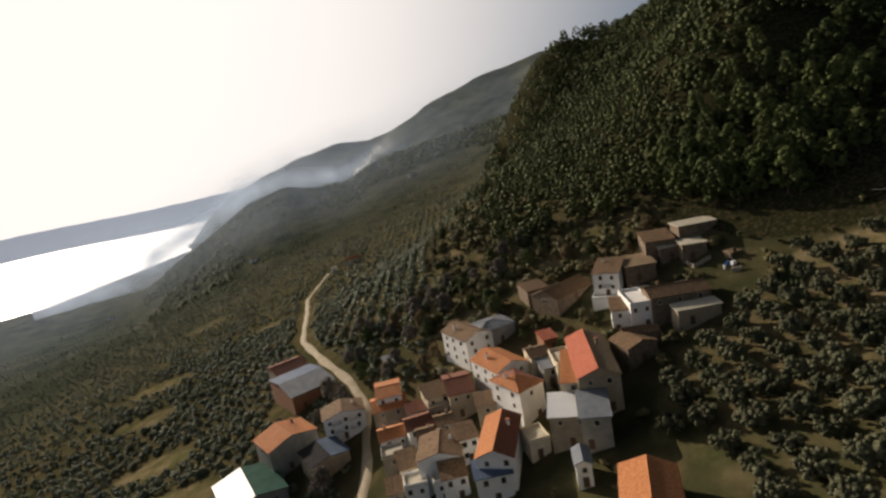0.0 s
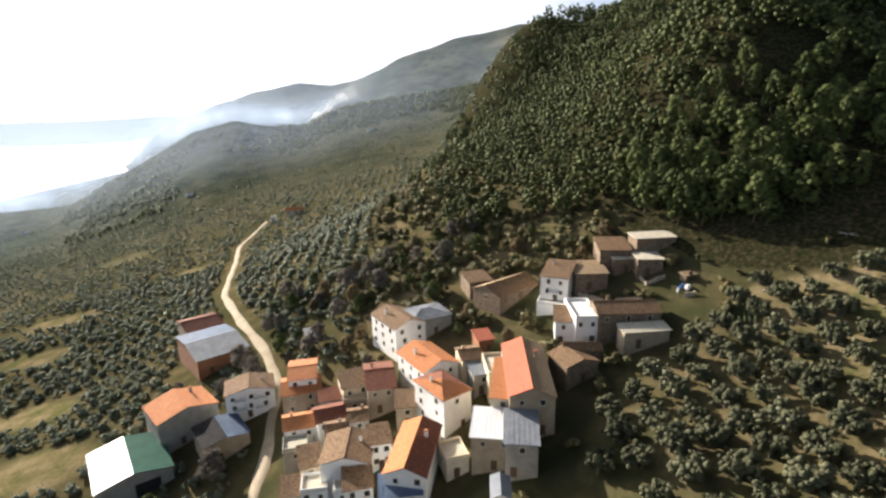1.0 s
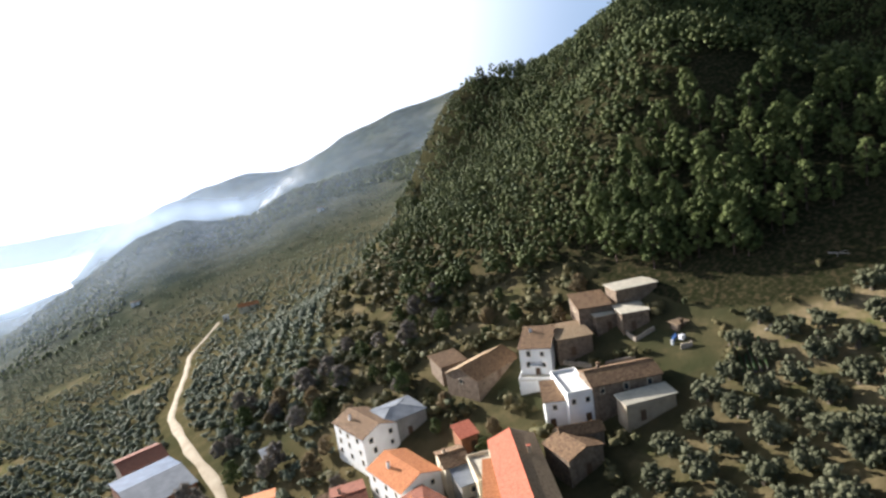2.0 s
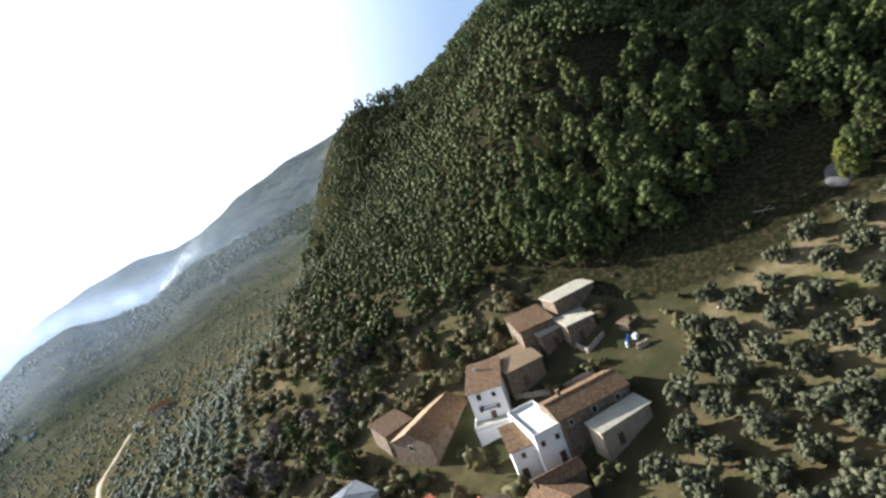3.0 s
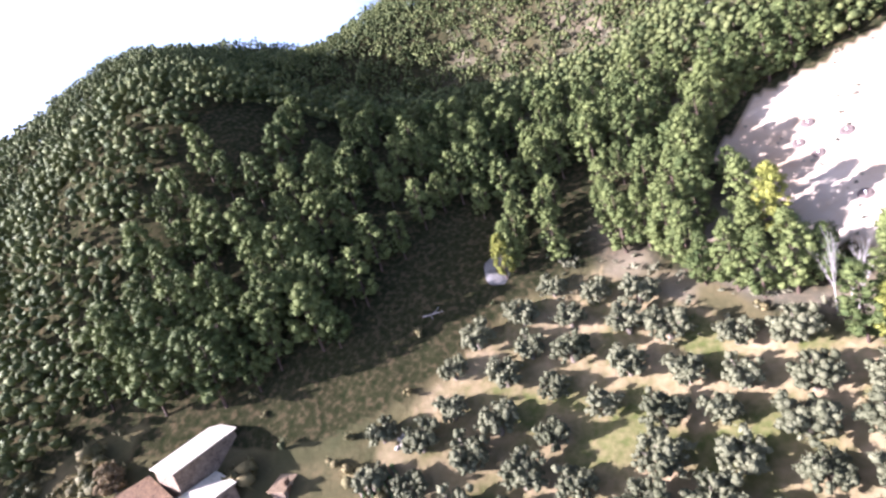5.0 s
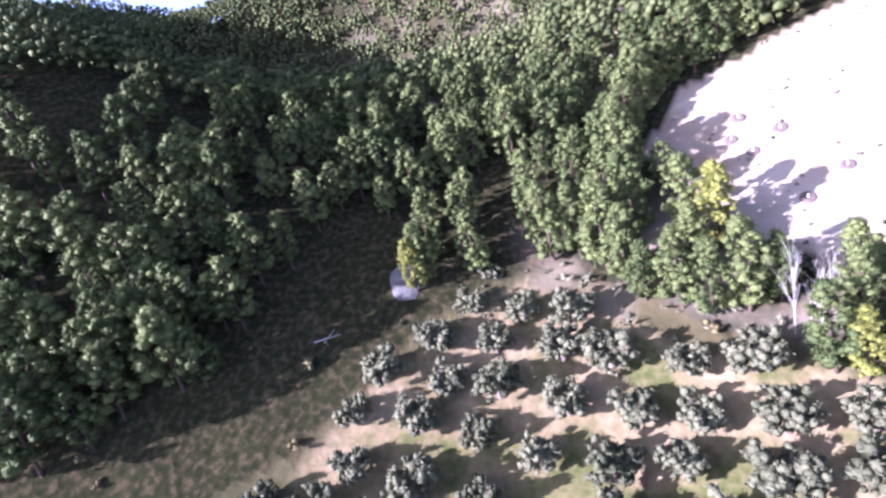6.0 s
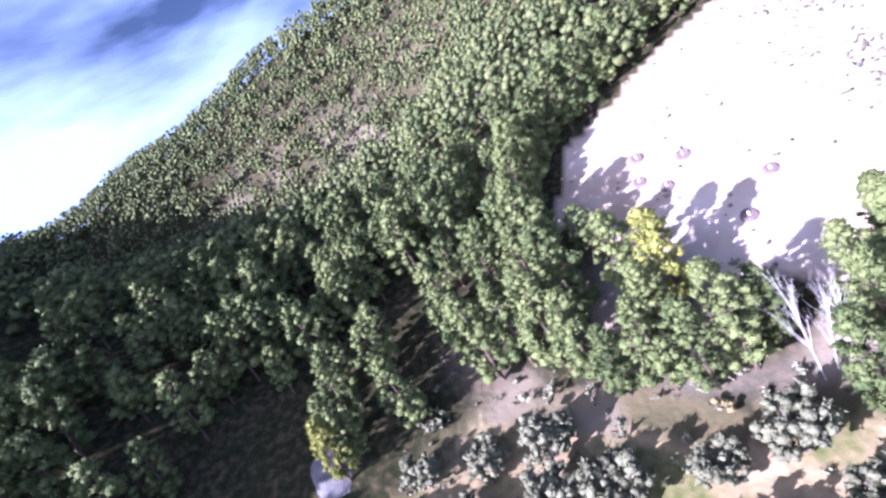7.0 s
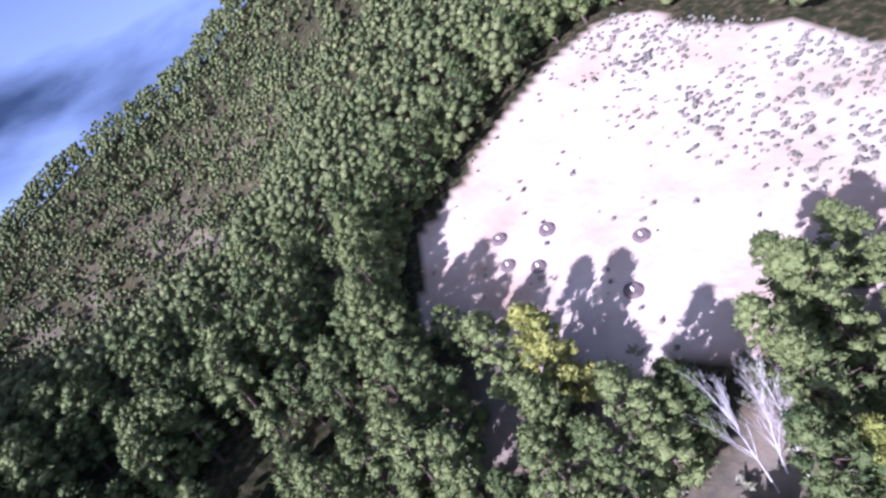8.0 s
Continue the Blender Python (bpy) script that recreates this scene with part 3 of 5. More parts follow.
def balcony(parent, x, y, z, w, turn=0.0):
    """A slab on the wall with an iron railing: top rail, bottom rail and bars."""
    slab = bmesh.new()
    box(slab, -w / 2, -1.0, -0.15, w / 2, 0.02, 0.0, 0.02)
    slab = part("balcony", slab, WHITEWASH, parent)
    slab.matrix_local = pose(x, y, z, 0, 0, turn)
    bm = bmesh.new()
    for c in ((-w / 2, -1.0, w / 2, -0.95), (-w / 2, -0.95, -w / 2 + 0.05, 0), (w / 2 - 0.05, -0.95, w / 2, 0)):
        for low in (0.08, 0.95):
            box(bm, c[0], c[1], low, c[2], c[3], low + 0.05)
    for k in range(int(w / 0.2) + 1):
        box(bm, -w / 2 + 0.2 * k, -0.99, 0.0, -w / 2 + 0.2 * k + 0.025, -0.965, 0.95)
    part("railing", bm, IRON, slab)


def barn_door(parent, x, y, w, h):
    """A wide dark doorway: jambs, lintel, and set back between them a panel coloured as the shade inside."""
    bm = bmesh.new()
    for c in ((-w / 2 - 0.2, 0, -w / 2, h), (w / 2, 0, w / 2 + 0.2, h), (-w / 2 - 0.2, h, w / 2 + 0.2, h + 0.25)):
        box(bm, c[0], -0.12, c[1], c[2], 0.05, c[3])
    jambs = part("door_frame", bm, GREY_RENDER, parent)
    jambs.matrix_local = pose(x, y, 0)
    bm = bmesh.new()
    box(bm, -w / 2, -0.03, 0, w / 2, 0.04, h)
    for k in range(1, int(w / 0.9)):
        box(bm, -w / 2 + 0.9 * k - 0.03, -0.06, 0, -w / 2 + 0.9 * k + 0.03, -0.031, h)
    part("door_leaf", bm, DARK_SHEET, jambs)


SPOTS = []


def house(name, x, y, z, w, d, turn, h, roof, wall, tiles, label, rise=1.4, openings=((2, 2), (1, 2)), other=None, over=0.35, chimney=True, door=True):
    """A house: walls on a footing, a roof with eaves, windows in rows on the front and the side, a chimney.
    roof: gable_w (ridge along the front), gable_d (ridge from front to back), shed, hip or flat."""
    thing = new(name)
    thing.matrix_world = pose(x, y, z, 0, 0, turn)
    SPOTS.append((x, y, max(w, d) * 0.62 + 1.2))
    tagged(thing, label, "house")
    a, b = w / 2, d / 2
    bm = bmesh.new()
    low = -3.5
    rng = random.Random(int(abs(x * 7 + y * 13) * 10))
    if roof == "gable_d":
        prof = [(-a, low), (a, low), (a, h), (0, h + rise), (-a, h)]
        f0, f1 = [bm.verts.new((p, -b, q)) for p, q in prof], [bm.verts.new((p, b, q)) for p, q in prof]
    elif roof == "gable_w":
        prof = [(-b, low), (b, low), (b, h), (0, h + rise), (-b, h)]
        f0, f1 = [bm.verts.new((a, p, q)) for p, q in prof], [bm.verts.new((-a, p, q)) for p, q in prof]
    elif roof == "shed":
        prof = [(-b, low), (b, low), (b, h + rise), (-b, h)]
        f0, f1 = [bm.verts.new((a, p, q)) for p, q in prof], [bm.verts.new((-a, p, q)) for p, q in prof]
    else:
        prof = [(-b, low), (b, low), (b, h), (-b, h)]
        f0, f1 = [bm.verts.new((a, p, q)) for p, q in prof], [bm.verts.new((-a, p, q)) for p, q in prof]
    bm.faces.new(f0)
    bm.faces.new(f1[::-1])
    for k in range(len(prof)):
        m = (k + 1) % len(prof)
        bm.faces.new((f0[m], f0[k], f1[k], f1[m]))
    bmesh.ops.recalc_face_normals(bm, faces=bm.faces)
    part("wall", bm, wall, thing)

    def slope(corners, mat, thick=0.16):
        """A roof slope from its eave's two ends and its ridge's two ends, given with a thickness and a length along the tiles."""
        bm2 = bmesh.new()
        uv = bm2.loops.layers.uv.new("UVMap")
        lo = [bm2.verts.new(c) for c in corners]
        up = [bm2.verts.new(Vector(c) + Vector((0, 0, thick))) for c in corners]
        k = len(corners)
        fs = [bm2.faces.new(up), bm2.faces.new(lo[::-1])] + [bm2.faces.new((lo[i], lo[(i + 1) % k], up[(i + 1) % k], up[i])) for i in range(k)]
        ax = (Vector(corners[1]) - Vector(corners[0])).normalized()
        n_ = ax.cross(Vector(corners[-1]) - Vector(corners[0])).normalized()
        ay = n_.cross(ax)
        for f in fs:
            for lp in f.loops:
                lp[uv].uv = (lp.vert.co.dot(ax), lp.vert.co.dot(ay))
        bmesh.ops.recalc_face_normals(bm2, faces=bm2.faces)
        slab = part("roof", bm2, mat, thing)
        if len(corners) == 4 and mat in (WHITE_METAL, BLUE_METAL, GREY_METAL, GREEN_METAL):
            ribs = bmesh.new()
            c = [Vector(q) + Vector((0, 0, thick)) for q in corners]
            n = max(3, int((c[1] - c[0]).length / 0.9))
            for i in range(n + 1):
                tube(ribs, (c[0].lerp(c[1], i / n), c[3].lerp(c[2], i / n)), (0.06, 0.06), 4)
            part("ribs", ribs, mat, slab)
        return slab

    o = over
    if roof == "gable_d":
        k = rise / a
        e = h - o * k + 0.02
        slope([(-a - o, b + o, e), (-a - o, -b - o, e), (0, -b - o, h + rise + 0.02), (0, b + o, h + rise + 0.02)], tiles)
        slope([(a + o, -b - o, e), (a + o, b + o, e), (0.02, b + o, h + rise + 0.02), (0.02, -b - o, h + rise + 0.02)], other or tiles)
        ridge = [(0, -b - o, h + rise + 0.17), (0, b + o, h + rise + 0.17)]
    elif roof == "gable_w":
        k = rise / b
        e = h - o * k + 0.02
        slope([(-a - o, -b - o, e), (a + o, -b - o, e), (a + o, 0, h + rise + 0.02), (-a - o, 0, h + rise + 0.02)], tiles)
        slope([(a + o, b + o, e), (-a - o, b + o, e), (-a - o, 0.02, h + rise + 0.02), (a + o, 0.02, h + rise + 0.02)], other or tiles)
        ridge = [(-a - o, 0, h + rise + 0.17), (a + o, 0, h + rise + 0.17)]
    elif roof == "shed":
        k = rise / d
        slope([(-a - o, -b - o, h - o * k + 0.02), (a + o, -b - o, h - o * k + 0.02), (a + o, b + o, h + rise + o * k + 0.02), (-a - o, b + o, h + rise + o * k + 0.02)], tiles)
        ridge = None
    elif roof == "hip":
        r = max(0.1, a - b) if a > b else 0.1
        e, t = h + 0.02, h + rise
        p = [(-a - o, -b - o, e), (a + o, -b - o, e), (a + o, b + o, e), (-a - o, b + o, e)]
        l_, r_ = (-r, 0, t), (r, 0, t)
        slope([p[0], p[1], r_, l_], tiles)
        slope([p[2], p[3], l_, r_], other or tiles)
        slope([p[1], p[2], r_], other or tiles)
        slope([p[3], p[0], l_], tiles)
        ridge = [l_, r_]
    else:
        slope([(-a - 0.1, -b - 0.1, h + 0.02), (a + 0.1, -b - 0.1, h + 0.02), (a + 0.1, b + 0.1, h + 0.02), (-a - 0.1, b + 0.1, h + 0.02)], tiles)
        bm = bmesh.new()
        for c in ((-a, -b, a, -b + 0.2), (-a, b - 0.2, a, b), (-a, -b + 0.2, -a + 0.2, b - 0.2), (a - 0.2, -b + 0.2, a, b - 0.2)):
            box(bm, c[0], c[1], h + 0.18, c[2], c[3], h + 0.75)
        part("parapet", bm, wall, thing)
        ridge = None
    if ridge and tiles not in (WHITE_METAL, BLUE_METAL, GREY_METAL):
        bm = bmesh.new()
        tube(bm, ridge, (0.13, 0.13), 6)
        part("ridge_tiles", bm, tiles, thing)
    for (rows, cols), side in zip(openings, ("front", "left")):
        for i in range(rows):
            for j in range(cols):
                zz = h - 1.9 - 2.7 * i
                if zz < 0.4:
                    continue
                u = (j + 0.5) / cols - 0.5 + rng.uniform(-0.05, 0.05)
                ww, hh = rng.choice(((0.8, 1.0), (0.9, 1.3), (1.0, 1.2)))
                if side == "front":
                    pane_and_frame(thing, u * w, -b, zz, 0, ww, hh)
                else:
                    pane_and_frame(thing, -a, u * d, zz, -90, ww, hh)
    if door:
        pane_and_frame(thing, w * rng.uniform(-0.25, 0.25), -b, 0.1, 0, 1.0, 2.0, True)
    if chimney:
        bm = bmesh.new()
        cx, cy = a * rng.choice((-0.5, 0.5)), b * rng.uniform(0.2, 0.5)
        box(bm, cx - 0.3, cy - 0.25, h - 0.5, cx + 0.3, cy + 0.25, h + rise + 0.7)
        stack = part("chimney", bm, wall, thing)
        bm = bmesh.new()
        box(bm, cx - 0.38, cy - 0.33, h + rise + 0.7, cx + 0.38, cy + 0.33, h + rise + 0.82)
        part("cap", bm, tiles, stack)
    return thing

shed_ = tagged(house("farm_shed", -70.2, 131.2, -87.2, 16.3, 17.6, 33, 5.0, "gable_d", GREY_RENDER, WHITE_METAL, "large farm shed, one roof slope white sheet, one green", rise=1.8, other=GREEN_METAL, openings=((0, 0), (0, 0)), chimney=False, door=False), category="shed")
house("house", -62.7, 145.8, -84.0, 15.2, 11.9, 40, 8.0, "gable_d", GREY_RENDER, ORANGE_TILES, "tall grey rendered house with an orange tiled roof", rise=2.0, openings=((0, 0), (1, 1)))
tagged(house("annex", -48.9, 135.4, -82.7, 11.0, 11.1, 34, 5.0, "gable_d", TAN_RENDER, DARK_SHEET, "tan annex, one roof half dark, one blue sheet", rise=0.9, other=BLUE_METAL, openings=((0, 0), (0, 0)), chimney=False), category="annex")
tagged(house("warehouse", -67.6, 184.2, -80.7, 16.3, 24.3, 36, 5.5, "gable_w", BRICK, GREY_METAL, "brick warehouse with blue-grey sheet roofing", rise=1.6, other=BLUE_METAL, openings=((0, 0), (0, 0)), chimney=False), category="warehouse")
tagged(house("barn", -80.0, 207.0, -82.9, 13.1, 13.7, 35, 5.5, "gable_w", STONE, DARKRED_TILES, "brown barn with dark tiled roof beside the road", rise=1.8, openings=((0, 0), (0, 0)), chimney=False), category="barn")
h_w = house("house", -44.4, 147.7, -79.5, 12.4, 8.3, 16, 7.4, "gable_d", WHITEWASH, BROWN_TILES, "white three-storey house with rows of windows and balcony", rise=1.5, openings=((3, 3), (2, 2)))
house("house", -29.1, 145.4, -75.5, 7.1, 11.1, 9, 8.5, "gable_w", WHITEWASH, ORANGE_TILES, "small white upper house with an orange tiled roof", rise=0.9, openings=((1, 2), (1, 1)), chimney=False)
house("house", -29.0, 141.9, -76.1, 9.8, 9.2, 11, 6.5, "gable_w", TAN_RENDER, ORANGE_TILES, "terraced house with sunlit orange tiles", rise=1.2, openings=((2, 2), (1, 1)))
house("house", -27.0, 128.2, -77.6, 7.5, 6.8, 13, 6.0, "gable_w", WHITEWASH, ORANGE_TILES, "low white house with a bright orange roof", rise=1.2, openings=((1, 2), (1, 1)))
house("house", -19.6, 127.2, -75.3, 6.9, 7.1, 16, 6.0, "gable_w", WHITEWASH, DARKRED_TILES, "low white house with a dark red roof", rise=1.2, openings=((1, 2), (1, 1)), chimney=False)
house("house", -14.8, 136.2, -72.4, 6.3, 7.1, 19, 6.5, "shed", CREAM, BROWN_TILES, "cream rendered house with a brown lean-to roof", rise=1.0, openings=((1, 2), (1, 1)), chimney=False)
house("house", -7.8, 134.2, -70.3, 6.8, 13.2, 8, 6.5, "gable_w", TAN_RENDER, DARKRED_TILES, "tan house with a weathered dark red roof", rise=1.6, openings=((1, 2), (1, 2)))
h_b = house("house", -3.4, 155.4, -65.6, 9.6, 14.0, 31, 8.2, "gable_d", WHITEWASH, BROWN_TILES, "tall whitewashed house with brown gabled roof", rise=1.8, openings=((2, 2), (3, 3)))
house("house", 4.4, 157.8, -62.2, 12.2, 9.9, 22, 5.0, "hip", GREY_RENDER, GREY_METAL, "low house with a grey hipped roof", rise=1.2, openings=((0, 0), (0, 0)), chimney=False)
house("house", 4.2, 133.0, -66.4, 9.6, 13.0, 29, 7.6, "gable_d", WHITEWASH, ORANGE_TILES, "large white house with broad orange roof", rise=1.8, openings=((1, 2), (2, 3)))
house("house", 7.1, 119.0, -67.3, 7.4, 11.0, 33, 8.6, "hip", WHITEWASH, ORANGE_TILES, "tall white corner house with hipped orange roof", rise=1.6, other=DARKRED_TILES, openings=((1, 1), (3, 2)))
house("house", -13.2, 110.2, -74.7, 10.0, 10.0, -2, 7.5, "gable_d", WHITEWASH, BROWN_TILES, "white gabled house with mottled brown tiles", rise=1.4, openings=((1, 1), (1, 2)))
house("house", -26.5, 120.1, -78.4, 5.4, 5.2, 11, 6.0, "flat", GREY_RENDER, PALE_CONCRETE, "grey flat-roofed house beside the road", rise=0.3, openings=((1, 1), (1, 1)), chimney=False)
house("house", -22.0, 113.6, -77.5, 4.7, 6.6, 15, 6.0, "shed", CREAM, BROWN_TILES, "small cream house with brown lean-to roof", rise=1.0, openings=((1, 1), (1, 1)), chimney=False)
house("house", -19.7, 105.5, -77.1, 5.2, 4.9, 6, 5.5, "flat", WHITEWASH, PALE_CONCRETE, "small white flat-roofed house", rise=0.3, openings=((1, 2), (1, 1)), chimney=False)
house("house", -10.6, 102.0, -74.2, 5.5, 5.1, 8, 5.5, "shed", WHITEWASH, BROWN_TILES, "white house with a dark brown lean-to roof", rise=1.0, openings=((1, 2), (1, 1)), chimney=False)
house("house", 0.6, 102.5, -70.5, 7.7, 16.0, -13, 8.0, "gable_d", WHITEWASH, ORANGE_TILES, "long white house, one roof slope orange, one dark red", rise=1.6, other=DARKRED_TILES, openings=((2, 2), (1, 4)))
house("house", -2.1, 95.6, -71.5, 7.4, 5.2, 3, 6.0, "shed", WHITEWASH, BLUE_METAL, "white house with a grey-blue sheet roof", rise=0.8, openings=((1, 2), (1, 1)), chimney=False)
house("house_terrace", 8.2, 103.2, -68.1, 4.6, 5.9, 13, 4.0, "flat", CREAM, PALE_CONCRETE, "cream roof terrace catching the sun", rise=0.3, openings=((0, 0), (1, 1)), chimney=False)
house("house", 25.1, 115.6, -62.3, 8.9, 22.9, -6, 8.5, "gable_d", TAN_RENDER, RED_TILES, "long house with a red and tan tiled roof", rise=1.8, other=TAN_TILES, openings=((1, 2), (2, 3)))
house("house", 20.4, 114.6, -63.7, 5.2, 15.3, -13, 8.0, "shed", CREAM, ORANGE_TILES, "cream side house with orange lean-to roof", rise=1.0, openings=((1, 1), (2, 2)), chimney=False)
house("house", 16.0, 102.9, -65.8, 7.7, 8.3, -12, 7.0, "shed", TAN_RENDER, WHITE_METAL, "house roofed with pale corrugated sheets", rise=1.0, openings=((1, 2), (1, 1)), chimney=False)
house("house", 20.8, 99.5, -64.6, 5.9, 9.5, -10, 7.0, "shed", GREY_RENDER, GREY_METAL, "grey house with a grey sheet roof", rise=0.9, openings=((1, 1), (0, 0)), chimney=False)
house("house", 15.2, 88.9, -66.5, 2.9, 5.0, -7, 5.0, "gable_d", WHITEWASH, GREY_METAL, "small white house with a grey roof", rise=0.7, openings=((1, 1), (1, 1)), chimney=False)
tagged(house("hut", 18.9, 140.1, -60.7, 4.0, 5.3, 11, 3.5, "shed", BRICK, RED_TILES, "small hut with a red roof among bushes", rise=0.6, openings=((0, 0), (0, 0)), chimney=False), category="hut")
tagged(house("ruin", 36.6, 120.4, -58.7, 8.1, 7.5, 18, 4.5, "gable_d", STONE, BROWN_TILES, "low stone ruin with sagging brown roof", rise=1.2, openings=((0, 0), (0, 0)), chimney=False), category="ruin")
house("house", -25.1, 107.3, -78.8, 3.5, 5.1, 9, 5.0, "shed", CREAM, BROWN_TILES, "small cream house with mottled brown tiles", rise=0.9, openings=((1, 1), (1, 1)), chimney=False)
tagged(house("farmhouse", 52.2, 131.5, -52.8, 14.7, 8.4, -3, 5.5, "gable_w", STONE, BROWN_TILES, "long stone farmhouse with mottled brown roof", rise=1.5, openings=((1, 3), (1, 1))), category="farmhouse")
house("house", 42.6, 134.2, -55.1, 5.7, 12.0, -3, 6.5, "flat", WHITEWASH, WHITEWASH, "white block with a bright flat roof terrace", rise=0.3, openings=((1, 2), (1, 2)), chimney=False)
house("house", 38.2, 134.3, -56.2, 4.3, 7.3, -13, 6.0, "shed", WHITEWASH, BROWN_TILES, "white-walled wing with a brown tiled roof", rise=1.2, openings=((1, 1), (1, 1)), chimney=False)
tagged(house("farm_shed", 53.9, 123.8, -53.6, 10.8, 3.7, 3, 4.0, "shed", TAN_RENDER, PALE_CONCRETE, "low shed with a pale sheet roof by the olives", rise=0.5, openings=((0, 0), (0, 0)), chimney=False), category="shed")
h_t = house("house", 41.6, 152.5, -51.7, 7.4, 11.0, -26, 7.0, "shed", WHITEWASH, BROWN_TILES, "white two-storey house with brown roof below the wood", rise=1.6, openings=((2, 2), (1, 1)))
tagged(house("house_terrace", 38.9, 147.7, -53.6, 7.4, 5.8, -25, 2.2, "flat", WHITEWASH, PALE_CONCRETE, "low white terrace in front of the house", rise=0.2, openings=((0, 0), (0, 0)), chimney=False, door=False), category="terrace")
tagged(house("barn", 28.6, 160.6, -53.6, 16.5, 11.0, 36, 2.4, "gable_w", STONE, BROWN_TILES, "long low stone barn with brown tiled roof", rise=2.2, other=TAN_TILES, openings=((0, 0), (1, 1)), chimney=False), category="barn")
tagged(house("lean_to", 20.7, 169.2, -54.6, 7.4, 8.4, 14, 3.5, "shed", STONE, BROWN_TILES, "lean-to with a brown tiled roof beside the barn", rise=0.7, openings=((0, 0), (0, 0)), chimney=False), category="lean-to")
tagged(house("farm_building", 69.4, 157.0, -42.6, 11.4, 5.6, 3, 6.0, "shed", STONE, PALE_CONCRETE, "upper farm building with pale slab roof", rise=0.3, openings=((0, 0), (0, 0)), chimney=False), category="farm building")
tagged(house("farm_building", 58.6, 158.6, -44.8, 8.4, 9.6, -8, 5.2, "shed", STONE, BROWN_TILES, "upper farm wing with mottled brown tiles", rise=1.2, openings=((0, 0), (1, 1)), chimney=False), category="farm building")
tagged(house("farm_building", 65.4, 150.2, -45.1, 6.7, 6.0, -6, 4.5, "shed", STONE, PALE_CONCRETE, "half-ruined wing with a pale broken roof", rise=0.3, openings=((0, 0), (0, 0)), chimney=False), category="farm building")
tagged(house("outhouse", 60.4, 153.8, -45.6, 6.9, 4.2, 1, 4.0, "shed", STONE, PALE_CONCRETE, "low outhouse with a pale slab roof", rise=0.3, openings=((0, 0), (0, 0)), chimney=False), category="outhouse")
tagged(house("farm_building", 50.2, 153.2, -49.0, 8.6, 8.6, -4, 4.5, "shed", STONE, TAN_TILES, "stone wing with tan tiles beside the white house", rise=1.0, openings=((0, 0), (0, 0)), chimney=False), category="farm building")
house("house", -6.9, 112.7, -72.4, 4.4, 5.9, 10, 6.0, "shed", WHITEWASH, BROWN_TILES, "white house with two windows under brown tiles", rise=0.9, openings=((2, 2), (1, 1)), chimney=False)
house("house", -20.0, 135.2, -74.3, 6.5, 4.7, 11, 5.0, "shed", GREY_RENDER, DARKRED_TILES, "small grey house with a dark roof", rise=0.8, openings=((1, 2), (0, 0)), chimney=False)
house("house", -14.0, 132.3, -72.7, 6.0, 4.6, 9, 4.5, "flat", TAN_RENDER, PALE_CONCRETE, "tan courtyard building with a flat roof", rise=0.3, openings=((1, 1), (0, 0)), chimney=False)
house("house", -1.2, 123.1, -69.5, 4.7, 6.0, 2, 5.0, "shed", TAN_RENDER, BROWN_TILES, "tan house with brown lean-to tiles", rise=0.9, openings=((1, 1), (1, 1)), chimney=False)
house("house", -12.5, 124.2, -73.2, 4.4, 5.5, 9, 5.0, "gable_w", GREY_RENDER, BROWN_TILES, "small grey house with a brown roof", rise=0.9, openings=((1, 1), (0, 0)))
house("house", 16.4, 126.0, -63.6, 5.2, 6.7, 11, 5.0, "shed", GREY_RENDER, GREY_METAL, "small house with a grey sheet roof", rise=0.7, openings=((1, 1), (0, 0)), chimney=False)
house("house", 14.4, 131.4, -63.5, 5.2, 6.8, 9, 6.0, "gable_w", CREAM, BROWN_TILES, "cream house with weathered brown tiles", rise=1.0, openings=((1, 1), (1, 1)))
house("house", 19.6, 123.8, -62.9, 4.7, 9.4, 2, 6.0, "flat", CREAM, PALE_CONCRETE, "cream house with a sunlit terrace", rise=0.3, openings=((1, 1), (1, 2)), chimney=False)
house("house", -17.4, 121.0, -75.3, 4.4, 5.5, 11, 6.0, "gable_w", WHITEWASH, BROWN_TILES, "narrow white house with brown tiles", rise=0.9, openings=((1, 1), (0, 0)))
house("house", -13.8, 102.6, -75.2, 3.2, 3.5, 8, 5.0, "flat", WHITEWASH, PALE_CONCRETE, "narrow white house with a flat roof", rise=0.3, openings=((1, 1), (0, 0)), chimney=False)
house("house", 22.8, 73.8, -64.5, 9.0, 10.5, -16, 6.0, "gable_d", CREAM, ORANGE_TILES, "house with a broad bright orange roof", rise=1.6, openings=((1, 2), (1, 1)), chimney=False)
tagged(house("ruin", 39.6, 123.7, -57.4, 8.2, 3.6, -5, 4.0, "gable_w", STONE, BROWN_TILES, "low stone ruin with a broken brown roof", rise=1.0, openings=((0, 0), (0, 0)), chimney=False), category="ruin")
tagged(house("outhouse", 72.4, 141.0, z_at(72.4, 141.0) - 0.3, 3.4, 2.2, 20, 1.2, "shed", STONE, TAN_TILES, "low roofed pen with tan tiles beside the yard", rise=0.2, openings=((0, 0), (0, 0)), chimney=False), category="outhouse")
tagged(house("lean_to", -30.5, 177.5, -72.6, 8.0, 5.0, 24, 2.3, "shed", STONE, GREY_METAL, "low lean-to of grey sheets among the bushes", rise=0.6, openings=((0, 0), (0, 0)), chimney=False), category="lean-to")
for up in (2.9, 5.6):
    balcony(h_w, -2.6, -4.15, up, 3.0)
    balcony(h_w, 2.6, -4.15, up, 3.0)
balcony(h_b, -1.0, -5.0, 5.5, 3.2)
balcony(h_t, 0.0, -5.5, 3.0, 3.0)
